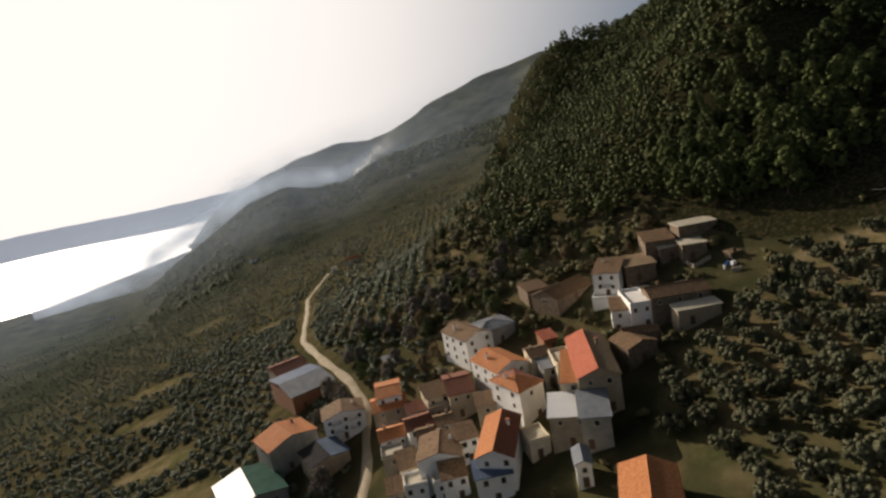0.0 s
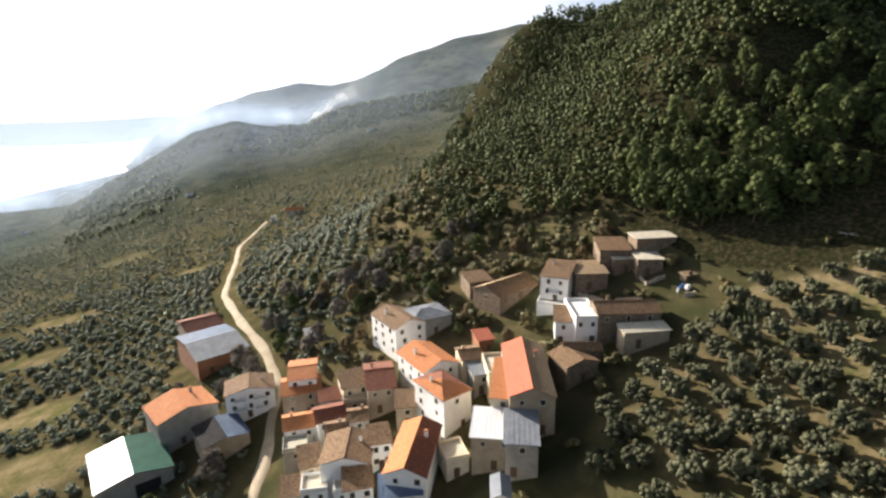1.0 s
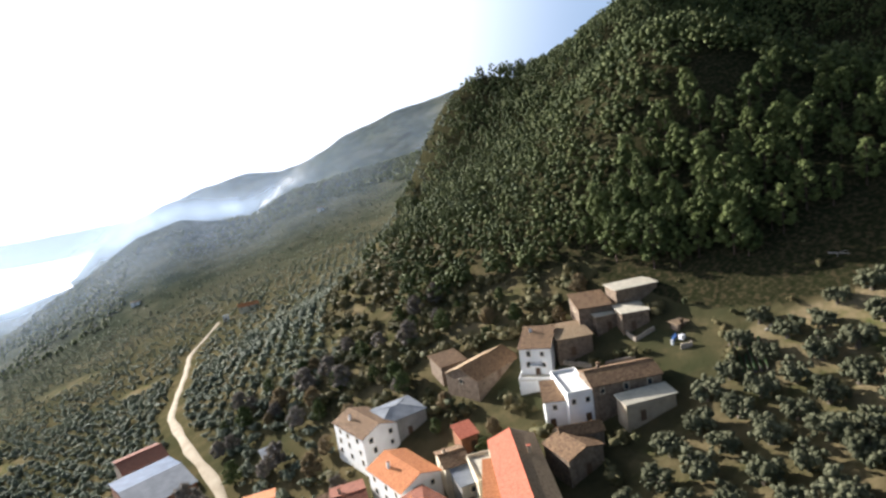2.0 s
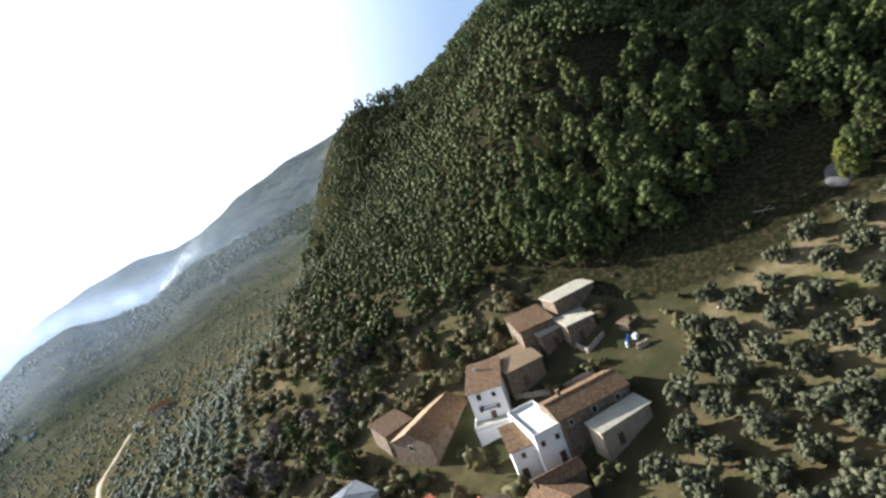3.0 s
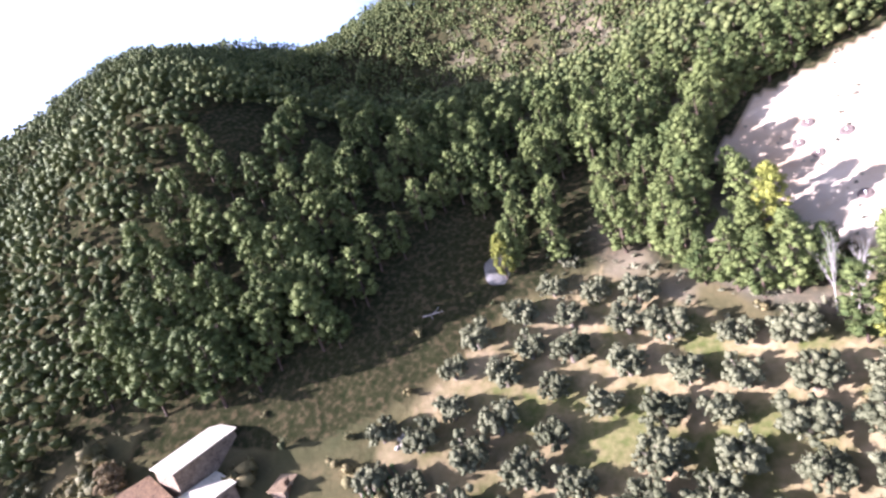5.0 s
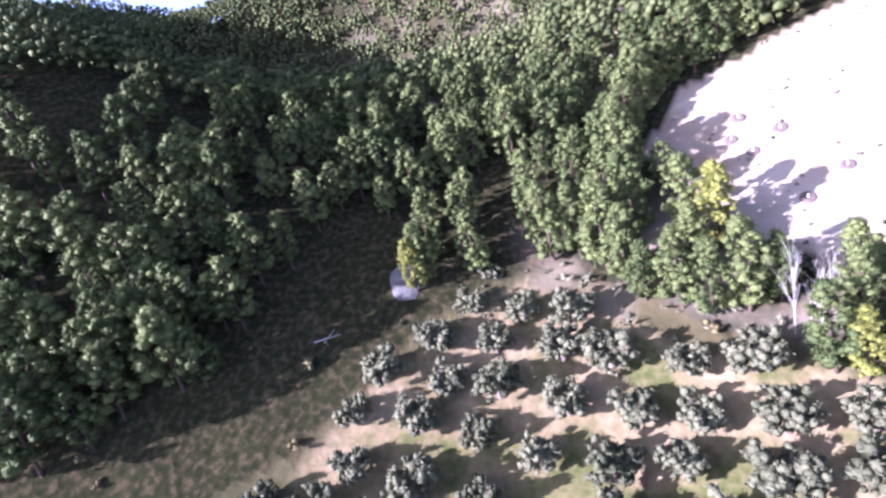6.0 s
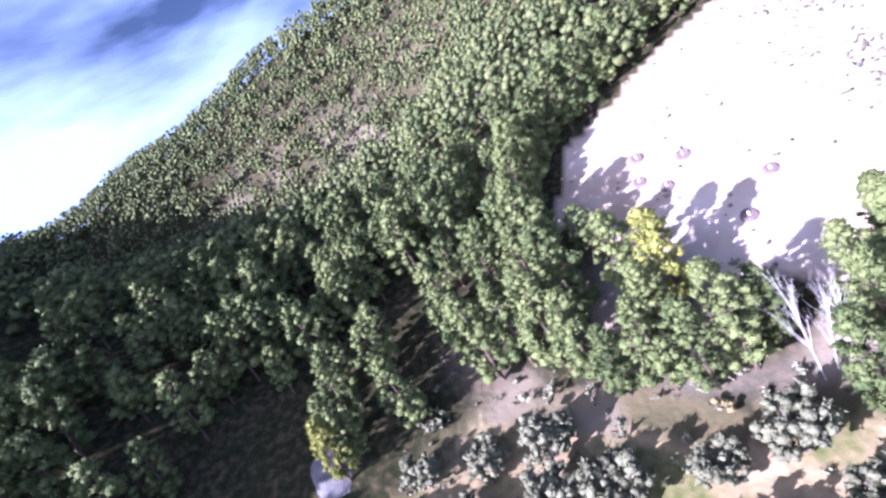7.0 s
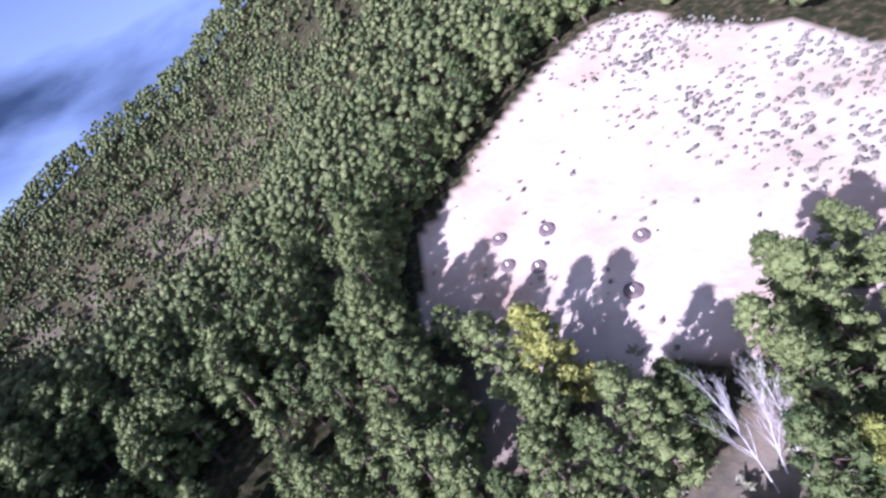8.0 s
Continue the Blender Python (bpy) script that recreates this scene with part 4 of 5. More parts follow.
barn_door(shed_, 2.5, -8.8, 5.5, 3.6)


# ---- trees ----
def pine_parts(seed, tall, wide, clumps, leaves, leaf_size, bare=0.12, pointed=0.6, lobes=0.3):
    """The meshes of a pine: a trunk with limbs, and a crown of needle clumps at the limbs' ends."""
    rng = np.random.default_rng(seed)
    bm = bmesh.new()
    lean = rng.normal(scale=0.025, size=2) * tall
    pts = [(lean[0] * u * u, lean[1] * u * u, tall * u - 0.6 * (u == 0)) for u in (0, 0.25, 0.5, 0.75, 0.97)]
    tube(bm, pts, [0.022 * tall, 0.018 * tall, 0.013 * tall, 0.008 * tall, 0.003 * tall], 7)
    centres, sizes = [], []
    lobe = rng.uniform(0, 6.28)
    for k in range(clumps):
        v = (k + rng.uniform(0.1, 0.9)) / clumps
        v = 1 - (1 - v) ** 1.15
        az = k * 2.4 + rng.uniform(-0.5, 0.5)
        lump = 1 + 0.2 * math.sin(3 * az + lobe + 7 * v) + rng.uniform(-0.18, 0.12)
        dome = math.sqrt(max(0.0, 1 - max(0.0, (v - 0.22) / 0.78) ** 2.2))
        cone = 1 - 0.85 * v
        reach = wide * (dome * (1 - pointed) + cone * pointed) * (0.6 + 0.4 * min(1.0, 4 * v)) * lump
        u = bare + (1 - bare) * v
        root = Vector((lean[0] * u * u, lean[1] * u * u, tall * u))
        tip = root + Vector((math.cos(az) * reach, math.sin(az) * reach, 0.05 * reach))
        if k % 4 == 0:
            tube(bm, (root - Vector((0, 0, 0.12 * reach)), tip), (0.006 * tall, 0.002 * tall), 4)
        centres.append(np.array(root.lerp(tip, 0.8 if k % 5 else 0.4)))
        sizes.append(wide * lobes * (1 - 0.25 * v) * rng.choice((0.65, 0.85, 1.05, 1.4)))
    verts, faces = tufts(rng, centres, sizes, leaves, leaf_size, 0.8, 0.42, True, 1)
    return bm, verts, faces


def tree(name, seed, label, crown_mat, bark, tall, wide, clumps, leaves, leaf_size, **more):
    thing = new(name)
    bm, verts, faces = pine_parts(seed, tall, wide, clumps, leaves, leaf_size, **more)
    part("trunk", bm, bark, thing)
    sheet("crown", verts, faces, crown_mat, thing, True)
    return tagged(thing, label, "tree")


def olive(seed):
    """An olive: a short forked trunk and a loose grey-green crown of many small clumps."""
    rng = np.random.default_rng(seed)
    thing = new("olive_tree")
    bm = bmesh.new()
    tube(bm, ((0, 0, -0.5), (0.05, 0.03, 0.4), (0.1, 0, 0.9)), (0.3, 0.22, 0.19), 7)
    centres, sizes = [], []
    for k in range(6):
        az = k * 1.047 + rng.uniform(-0.4, 0.4)
        tip = Vector((math.cos(az) * rng.uniform(0.8, 1.25), math.sin(az) * rng.uniform(0.8, 1.25), rng.uniform(1.3, 2.2)))
        tube(bm, ((0.1, 0, 0.85), tip * 0.5 + Vector((0, 0, 0.35)), tip), (0.13, 0.09, 0.035), 5)
        for _ in range(14):
            q = rng.normal(size=3)
            q /= np.linalg.norm(q)
            centres.append(np.array(tip) * (0.9, 0.9, 0.85) + q * rng.uniform(0.2, 0.85) * (1.0, 1.0, 0.95))
            sizes.append(rng.uniform(0.28, 0.46))
    for _ in range(26):
        az, low = rng.uniform(0, 6.28), rng.uniform(0.55, 1.3)
        centres.append((math.cos(az) * rng.uniform(0.7, 1.5), math.sin(az) * rng.uniform(0.7, 1.5), low))
        sizes.append(rng.uniform(0.26, 0.42))
    part("trunk", bm, OLIVE_BARK, thing)
    verts, faces = tufts(rng, centres, sizes, 10, 0.13, 0.9, 0.45, True)
    sheet("crown", verts, faces, OLIVE, thing, True)
    return tagged(thing, "round grey-green olive tree in a planted grove", "tree", group="olive trees of the grove")


def bare_tree(seed, tall, lean):
    """A leafless pale tree: forks of thinning branches."""
    rng = random.Random(seed)
    thing = new("bare_tree")
    bm = bmesh.new()

    def grow(p, way, length, r, level):
        pts, rad = [p], [r]
        for k in range(4):
            way = (way + Vector((rng.gauss(0, 0.035), rng.gauss(0, 0.035), 0.08))).normalized()
            pts.append(pts[-1] + way * length / 4)
            rad.append(r * (1 - 0.19 * (k + 1)))
        tube(bm, pts, rad, 5 if level < 2 else 3)
        if level < 3:
            for k in range(17 if level == 0 else 4):
                s = rng.uniform(0.3, 1.0) if level == 0 else rng.uniform(0.35, 1.0)
                at = pts[min(3, int(s * 4))].lerp(pts[min(4, int(s * 4) + 1)], s * 4 % 1)
                az = rng.uniform(0, 6.28)
                side = (way * 1.1 + Vector((math.cos(az), math.sin(az), 0.25)) * 0.55).normalized()
                grow(at, side, length * rng.uniform(0.34, 0.5), r * 0.42, level + 1)

    grow(Vector((0, 0, -0.4)), Vector((lean[0], lean[1], 1)).normalized(), tall, 0.085, 0)
    part("branch", bm, PALE_BARK, thing)
    return tagged(thing, "leafless tree with pale bark and thin branches", "tree", group="bare trees beside the pines")


def stand(proto, x, y, size=1.0, turn=0.0, sink=0.0):
    return copy_thing(proto, pose(x, y, z_at(x, y) - sink, 0, 0, turn) @ Matrix.Scale(size, 4))


rnd = random.Random(7)
nprng = np.random.default_rng(7)

# olive grove: rows at an even distance, some trees missing
olives = [olive(s) for s in range(5)]
for i in range(-11, 5):
    for j in range(-6, 8):
        x = 97 + 6.4 * i + rnd.uniform(-0.8, 0.8)
        y = 84.0 + 7.6 * j - (1.8 if i % 2 else 0) + rnd.uniform(-0.9, 0.9)
        if bool(inside(GROVE, x, y)) and rnd.random() < 0.96:
            stand(olives[rnd.randrange(5)], x, y, rnd.uniform(1.45, 2.0), rnd.uniform(0, 360))
for ob in olives:
    for o in (*ob.children, ob):
        bpy.data.objects.remove(o)

# pines: the row beside the field and the wood's near edge as single trees, the rest of the wood as one mass
protos = [tree("pine_tree", 20 + s, "dark green pine with a dense rounded crown", PINE, BARK, 9.0 + s % 3, 2.7 + 0.2 * (s % 4), 48, 38, 0.21, pointed=0.1 + 0.07 * s, bare=0.2, lobes=0.29) for s in range(5)]
edge_pines = [tree("pine_tree", 40 + s, "sunlit green pine at the edge of the grove", PINE, BARK, 10.5 + s, 2.8 + 0.25 * s, 78, 56, 0.2, pointed=0.34, bare=0.1, lobes=0.27) for s in range(4)]
yellow = tree("pine_tree", 31, "yellow-green pine beside the sandy field", YELLOW_PINE, BARK, 10.5, 2.7, 78, 56, 0.2, pointed=0.3, bare=0.1, lobes=0.27)
ROWTREES = [(119.5, 120.5), (124, 121), (123, 113), (127, 102), (131, 105), (128, 98), (126, 94), (123, 91), (120, 88.5), (119, 84), (117.5, 80.5), (118, 76.5), (119.5, 73), (109.5, 69.5), (113, 66), (116.5, 65.5), (110, 63), (112, 58), (130, 82.5), (131, 90), (125, 82.5), (135, 94), (120, 61), (117, 61), (121, 55), (116, 56), (137, 99), (141, 92), (146, 91), (150, 92.5), (154, 91.5), (158, 89.5), (162, 87.5), (166, 84.5), (168.5, 80), (170.5, 75.5), (173, 70.5), (176.5, 66), (179, 60), (180.5, 54), (181, 48), (181, 42), (180.5, 36), (178.5, 30), (172, 26)]
for k, (x, y) in enumerate(ROWTREES):
    stand(edge_pines[k % 4], x, y, rnd.uniform(0.72, 0.95) if x < 125 else rnd.uniform(0.9, 1.1), rnd.uniform(0, 360))
stand(yellow, 128.3, 78.8, 1.15, 40)
stand(yellow, 117.5, 121.5, 0.8, 140)
stand(yellow, 108.5, 67, 0.75, 200)
for k, (x, y, lean) in enumerate(((114.6, 72.4, (0.0, -0.1)), (114.3, 70.2, (0.0, -0.25)), (115.2, 71.0, (0.03, -0.16)))):
    t = bare_tree(k + 3, 8.5 - k, lean)
    t.matrix_world = pose(x, y, z_at(x, y))

near_edge, mass = [], []
step = 5.2
for i in range(int(400 / step)):
    for j in range(int(580 / step)):
        x, y = 20 + i * step + rnd.uniform(-2.2, 2.2), -60 + j * step + rnd.uniform(-2.2, 2.2)
        if x > 355 or y < 5 or y > 430 or x + y > 670 or not bool(inside(HILLWOOD, x, y)) or bool(inside(FIELD, x, y)) or bool(inside(HOLLOW, x, y)) or bool(inside(GROVE, x, y)):
            continue
        if min(math.hypot(x - a, y - b) for a, b in ROWTREES) < 3.5 or (x < 137 and 52 < y < 112):
            continue
        open_ground = smooth(0.05, 0.35, noise.noise((x * 0.02, y * 0.02, 5.0))) * 0.35
        dry_slope = float(smooth(160, 178, x) * smooth(80, 98, y) * smooth(250, 215, y) * smooth(330, 270, x))
        if rnd.random() < 0.06 + float(open_ground) + (0.05 if 112 < x < 178 and y < 200 else 0.0):
            continue
        near_edge.append((math.hypot(x - 95, y - 105), x, y)) if math.hypot(x - 95, y - 105) < 92 else mass.append((x, y))
# the wood thins out towards the scrub
for _ in range(260):
    x, y = rnd.uniform(-4, 37), rnd.uniform(205, 385)
    if rnd.random() < ((x + 4) / 41) ** 1.6 and not bool(inside(HILLWOOD, x, y)):
        mass.append((x, y))
near_edge.sort()
for _, x, y in near_edge[165:]:
    mass.append((x, y))
for k, (_, x, y) in enumerate(near_edge[:165]):
    stand(protos[k % 5] if rnd.random() < 0.997 else yellow, x, y, rnd.uniform(0.8, 1.2) * (1.2 if y > 138 and x < 125 else 1.0), rnd.uniform(0, 360), 0.2)
for ob in (*protos, *edge_pines, yellow):
    for o in (*ob.children, ob):
        bpy.data.objects.remove(o)

centres, sizes = [], []
for x, y in mass:
    z, tall, wide = z_at(x, y), rnd.uniform(8.0, 12.0), rnd.uniform(2.7, 4.2)
    for k in range(11):
        u = (k + 0.5) / 11
        r = wide * math.sqrt(max(0.0, 1 - u ** 2.4)) * rnd.uniform(0.55, 0.95)
        a = 2.4 * k + rnd.uniform(-0.5, 0.5)
        centres.append((x + r * math.cos(a), y + r * math.sin(a), z + tall * (0.3 + 0.66 * u)))
        sizes.append(wide * 0.4 * (1 - 0.2 * u) * rnd.uniform(0.8, 1.25))
verts, faces = tufts(nprng, centres, sizes, 5, 0.4, 0.85, 0.45, True)
tagged(sheet("pine_wood", verts, faces, WOODLAND, None, True), "dense pine wood covering the hillside", "forest", kind="stuff")

def off_road(x, y):
    """How far a place lies from the middle of the road."""
    best = 1e9
    for (ax, ay), (bx, by) in zip(ROAD, ROAD[1:]):
        u = max(0.0, min(1.0, ((x - ax) * (bx - ax) + (y - ay) * (by - ay)) / ((bx - ax) ** 2 + (by - ay) ** 2)))
        best = min(best, math.hypot(x - ax - u * (bx - ax), y - ay - u * (by - ay)))
    return best


# olive groves on the far slopes, and brown scrub above the village
groves, bushes = ([], []), ([], [])
for k in range(25500):
    if k < 5200:
        x, y = rnd.uniform(-190, 62), rnd.uniform(100, 320)
    elif k < 5300:
        x, y = rnd.uniform(66, 122), rnd.uniform(118, 178)
        if not bool(inside(HOLLOW, x, y)):
            continue
    elif k < 12500:
        x, y = rnd.uniform(-380, 60), rnd.uniform(150, 560)
    else:
        x, y = rnd.uniform(-560, 170), rnd.uniform(60, 900)
    if k >= 5300 and bool(inside(HOLLOW, x, y)):
        continue
    planted = x < -18 + 10 * noise.noise((x * 0.03, y * 0.03, 1.0)) or y > 320
    if planted and k < 12500:
        x, y = 6.5 * round(x / 6.5) + rnd.uniform(-0.9, 0.9), 6.5 * round(y / 6.5) + rnd.uniform(-0.9, 0.9)
    if bool(inside(GROVE, x, y)) or bool(inside(FIELD, x, y)) or bool(inside(HILLWOOD, x, y)):
        continue
    if off_road(x, y) < 5.5 or any(math.hypot(x - a, y - b) < r for a, b, r in SPOTS):
        continue
    if -36 < x < 30 and 92 < y < 150 or any(math.hypot((x - a) / 1.6, y - b) < r for a, b, r in CLEARINGS):
        continue
    if not planted and rnd.random() < 0.5:
        continue
    d = math.hypot(x, y)
    s, z = rnd.uniform(1.05, 1.75) if planted else rnd.choice((0.8, 1.1, 1.6, 2.1, 2.7)) * (0.4 if 5200 <= k < 5300 else 1.0), z_at(x, y)
    into = groves if planted else bushes
    for _ in range(4 if d < 240 else 2 if d < 420 else 1):
        into[0].append((x + rnd.gauss(0, s * 0.5), y + rnd.gauss(0, s * 0.5), z + s * rnd.uniform(0.3, 1.2)))
        into[1].append(s * rnd.uniform(0.55, 0.85) * (1 if d < 240 else 1.3))
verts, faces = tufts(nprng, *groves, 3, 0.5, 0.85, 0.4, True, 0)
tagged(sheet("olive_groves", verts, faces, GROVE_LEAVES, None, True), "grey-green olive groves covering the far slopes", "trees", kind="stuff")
verts, faces = tufts(nprng, *bushes, 10, 0.5, 0.85, 0.4, True)
tagged(sheet("scrub", verts, faces, SCRUB, None, True), "brown and green scrub above the village", "bushes", kind="stuff")

# paler scrub on the dry upper slope
centres, sizes = [], []
for _ in range(4600):
    x, y = rnd.uniform(158, 330), rnd.uniform(80, 250)
    if rnd.random() > float(smooth(158, 175, x) * smooth(78, 95, y) * smooth(250, 215, y) * smooth(330, 270, x)) or bool(inside(FIELD, x, y)):
        continue
    s, z = rnd.uniform(0.5, 1.3), z_at(x, y)
    for _ in range(3):
        centres.append((x + rnd.gauss(0, s * 0.6), y + rnd.gauss(0, s * 0.6), z + s * rnd.uniform(0.1, 0.9)))
        sizes.append(s * rnd.uniform(0.45, 0.8))
for _ in range(420):
    x, y = rnd.uniform(105, 132), rnd.uniform(58, 118)
    if bool(inside(FIELD, x, y)) or rnd.random() > float(smooth(105, 112, x)) or noise.noise((x * 0.2, y * 0.2, 3.0)) < -0.05:
        continue
    s, z = rnd.choice((0.25, 0.4, 0.6, 0.9)), z_at(x, y)
    for _ in range(3):
        centres.append((x + rnd.gauss(0, s * 0.6), y + rnd.gauss(0, s * 0.6), z + s * rnd.uniform(0.2, 0.9)))
        sizes.append(s * rnd.uniform(0.5, 0.8))
verts, faces = tufts(nprng, centres, sizes, 5, 0.4, 0.85, 0.4, True, 0)
tagged(sheet("pale_scrub", verts, faces, PALE_SCRUB, None, True), "pale grey-green scrub on the dry slopes", "bushes", kind="stuff")

# leafy and leafless garden trees round the village
kinds = [tree("garden_tree", 50, "brownish garden tree above the village", BROWN_BUSH, OLIVE_BARK, 5.5, 2.6, 60, 16, 0.3, pointed=0.3, bare=0.2),
         tree("garden_tree", 51, "grey leafless garden tree beside the houses", GREY_TWIGS, OLIVE_BARK, 6.5, 2.8, 60, 16, 0.28, pointed=0.3, bare=0.25),
         tree("garden_tree", 52, "green garden tree behind the houses", PINE, OLIVE_BARK, 5.5, 2.3, 60, 16, 0.3, pointed=0.35, bare=0.15)]
placed = 0
while placed < 70:
    x, y = rnd.uniform(-75, 62), rnd.uniform(96, 215)
    if any(math.hypot(x - a, y - b) < r + 1.0 for a, b, r in SPOTS) or bool(inside(HILLWOOD, x, y)) or bool(inside(GROVE, x, y)):
        continue
    if min((x - a) ** 2 + (y - b) ** 2 for a, b in ROAD) < 40 or (y < 145 and rnd.random() < 0.8):
        continue
    stand(kinds[rnd.randrange(3)], x, y, rnd.uniform(0.7, 1.3), rnd.uniform(0, 360), 0.2)
    placed += 1
for ob in kinds:
    for o in (*ob.children, ob):
        bpy.data.objects.remove(o)

# the sandy field: planting basins with a young tree in its white guard, and low tussocks
def basin(x, y, r):
    thing = new("planting_basin")
    z = z_at(x, y)
    thing.matrix_world = pose(x, y, z)
    bm = bmesh.new()
    prof = ((0.0, 0.12), (0.35, 0.1), (0.75, 0.13), (1.0, 0.22), (1.25, 0.17), (1.6, 0.02))
    rows = []
    for u, up in prof:
        rows.append([bm.verts.new((r * u * math.cos(a), r * u * math.sin(a), up + z_at(x + r * u * math.cos(a), y + r * u * math.sin(a)) - z + 0.1 * rnd.random())) for a in np.linspace(0, 6.2832, 18, endpoint=False)])
    for lo, hi in zip(rows[1:], rows[2:]):
        for k in range(18):
            bm.faces.new((lo[k], hi[k], hi[(k + 1) % 18], lo[(k + 1) % 18]))
    bm.faces.new(rows[1])
    part("earth_bank", bm, BASIN_EARTH, thing, smooth_shade=True)
    bm = bmesh.new()
    tube(bm, ((0, 0, 0), (0, 0, 0.55)), (0.13, 0.12), 8)
    part("tree_guard", bm, WHITE_METAL, thing, "white plastic guard")
    return tagged(thing, "round dug basin of dark earth round a white-guarded sapling", "planting", group="planting basins in the field")


BASIN_EARTH = material("turned_earth", (0.06, 0.045, 0.042), (0.15, 0.115, 0.1), 1.5, 0.95, 0.6, 8)
for x, y in ((149.3, 75.7), (146.1, 73.0), (153.9, 74.2), (149.8, 68.8), (140.0, 62.2), (135.4, 67.6)):
    basin(x, y, rnd.uniform(0.6, 0.75))
centres, sizes = [], []
for _ in range(9000):
    x, y = rnd.uniform(112, 178), rnd.uniform(24, 90)
    if not bool(inside(FIELD, x, y)):
        continue
    rough_part = float(smooth(54, 42, y)) * float(smooth(120, 130, x)) * (0.5 + noise.noise((x * 0.12, y * 0.12, 4.0)))
    if rnd.random() < 0.02 + 0.75 * max(0.0, rough_part):
        s = rnd.uniform(0.14, 0.38)
        centres.append((x, y, z_at(x, y) + 0.15 + s * 0.3))
        sizes.append(s)
verts, faces = tufts(nprng, centres, sizes, 16, 0.16)
TUSSOCK = foliage("grey_tussocks", (0.12, 0.12, 0.09), (0.27, 0.25, 0.19), 0.2, 0.0, 0.3)
tagged(sheet("tussocks", verts, faces, TUSSOCK), "low grey-green tussocks dotted over the sandy field", "tussocks", kind="stuff")


# ---- small things in the hollow and on the slopes ----
def rock(x, y, size, seed, label="pale weathered boulder lying on the slope", flat=0.65):
    rng = random.Random(seed)
    bm = bmesh.new()
    bmesh.ops.create_icosphere(bm, subdivisions=3, radius=1.0)
    off = rng.uniform(0, 50)
    for v in bm.verts:
        k = 1 + 0.38 * noise.noise(v.co * 1.3 + Vector((off, 0, 0))) + 0.14 * noise.noise(v.co * 3.6 + Vector((0, off, 0)))
        v.co = Vector((v.co.x * k * size, v.co.y * k * size * rng.uniform(0.8, 0.82), v.co.z * k * size * flat))
    ob = part("rock", bm, ROCK)
    ob.matrix_world = pose(x, y, z_at(x, y) + size * 0.2, 0, 0, rng.uniform(0, 360))
    return tagged(ob, label, "rock", group="rocks on the slope")


def dry_wall(points, tall=1.1, thick=0.5):
    """A low garden wall that follows the ground, with an uneven top."""
    bm = bmesh.new()
    rng = random.Random(int(points[0][0] * 10))
    fine = []
    for a, b in zip(points, points[1:]):
        k = max(2, int(math.dist(a, b) / 0.8))
        fine += [(a[0] + (b[0] - a[0]) * i / k, a[1] + (b[1] - a[1]) * i / k) for i in range(k)]
    fine.append(points[-1])
    rows = []
    for i, (x, y) in enumerate(fine):
        p, q = fine[max(i - 1, 0)], fine[min(i + 1, len(fine) - 1)]
        way = Vector((q[0] - p[0], q[1] - p[1], 0)).normalized()
        s, z, h = Vector((way.y, -way.x, 0)) * thick / 2, z_at(x, y), tall * rng.uniform(0.85, 1.12)
        c = Vector((x, y, z))
        rows.append([bm.verts.new(c + s * k + Vector((0, 0, up))) for k, up in ((1.15, -0.5), (0.9, h * 0.93), (0.4, h), (-0.4, h), (-0.9, h * 0.93), (-1.15, -0.5))])
    for lo, hi in zip(rows, rows[1:]):
        for k in range(5):
            bm.faces.new((lo[k], hi[k], hi[k + 1], lo[k + 1]))
    bm.faces.new(rows[0])
    bm.faces.new(rows[-1][::-1])
    return tagged(part("garden_wall", bm, DRY_STONE), "low dry-stone wall along a garden terrace", "wall", group="garden walls")


# the slab's rock colour is darkened for the shade it lies in
SHADED_ROCK = material("shaded_rock", (0.08, 0.076, 0.074), (0.16, 0.152, 0.148), 0.6, 0.9, 0.5, 4)
DRY_STONE = material("dry_stone", (0.2, 0.16, 0.12), (0.46, 0.39, 0.31), 1.6, 0.95, 0.9, 4.5)
for line in (((57, 169), (56, 163), (54.5, 157)), ((62.7, 152), (62.6, 146), (63, 144), (67.8, 144)), ((68.8, 135), (71, 134)), ((46, 150), (52, 143), (60, 139)), ((40, 139), (47, 132), (55, 129))):
    dry_wall(line)
bm = bmesh.new()
rows = []
for u in (0.0, 0.3, 0.6, 0.85, 1.0):
    rows.append([])
    for a in np.linspace(0, 6.2832, 22, endpoint=False):
        k = u * (1 + 0.12 * math.sin(2 * a + 0.6) + 0.06 * math.sin(5 * a))
        x, y = 118.9 + 3.6 * k * math.cos(a), 124.0 + 2.9 * k * math.sin(a)
        rows[-1].append(bm.verts.new((x, y, z_at(x, y) + 0.4 * (1 - u ** 3) - 0.05 + 0.08 * noise.noise((x, y, 0.0)))))
for lo, hi in zip(rows[1:], rows[2:]):
    for k in range(22):
        bm.faces.new((lo[k], hi[k], hi[(k + 1) % 22], lo[(k + 1) % 22]))
bm.faces.new(rows[1])
tagged(part("rock_slab", bm, SHADED_ROCK, None, smooth_shade=True), "broad pale rock slab bared on the slope, darkened as in shade", "rock")
for k, (x, y, s) in enumerate(((84.5, 126, 0.8), (85.6, 126.6, 0.6), (83.6, 126.8, 0.5), (84.9, 127.2, 0.45), (86.3, 125.4, 0.4))):
    rock(x, y, s, 10 + k, "grey rubble stone in a heap")
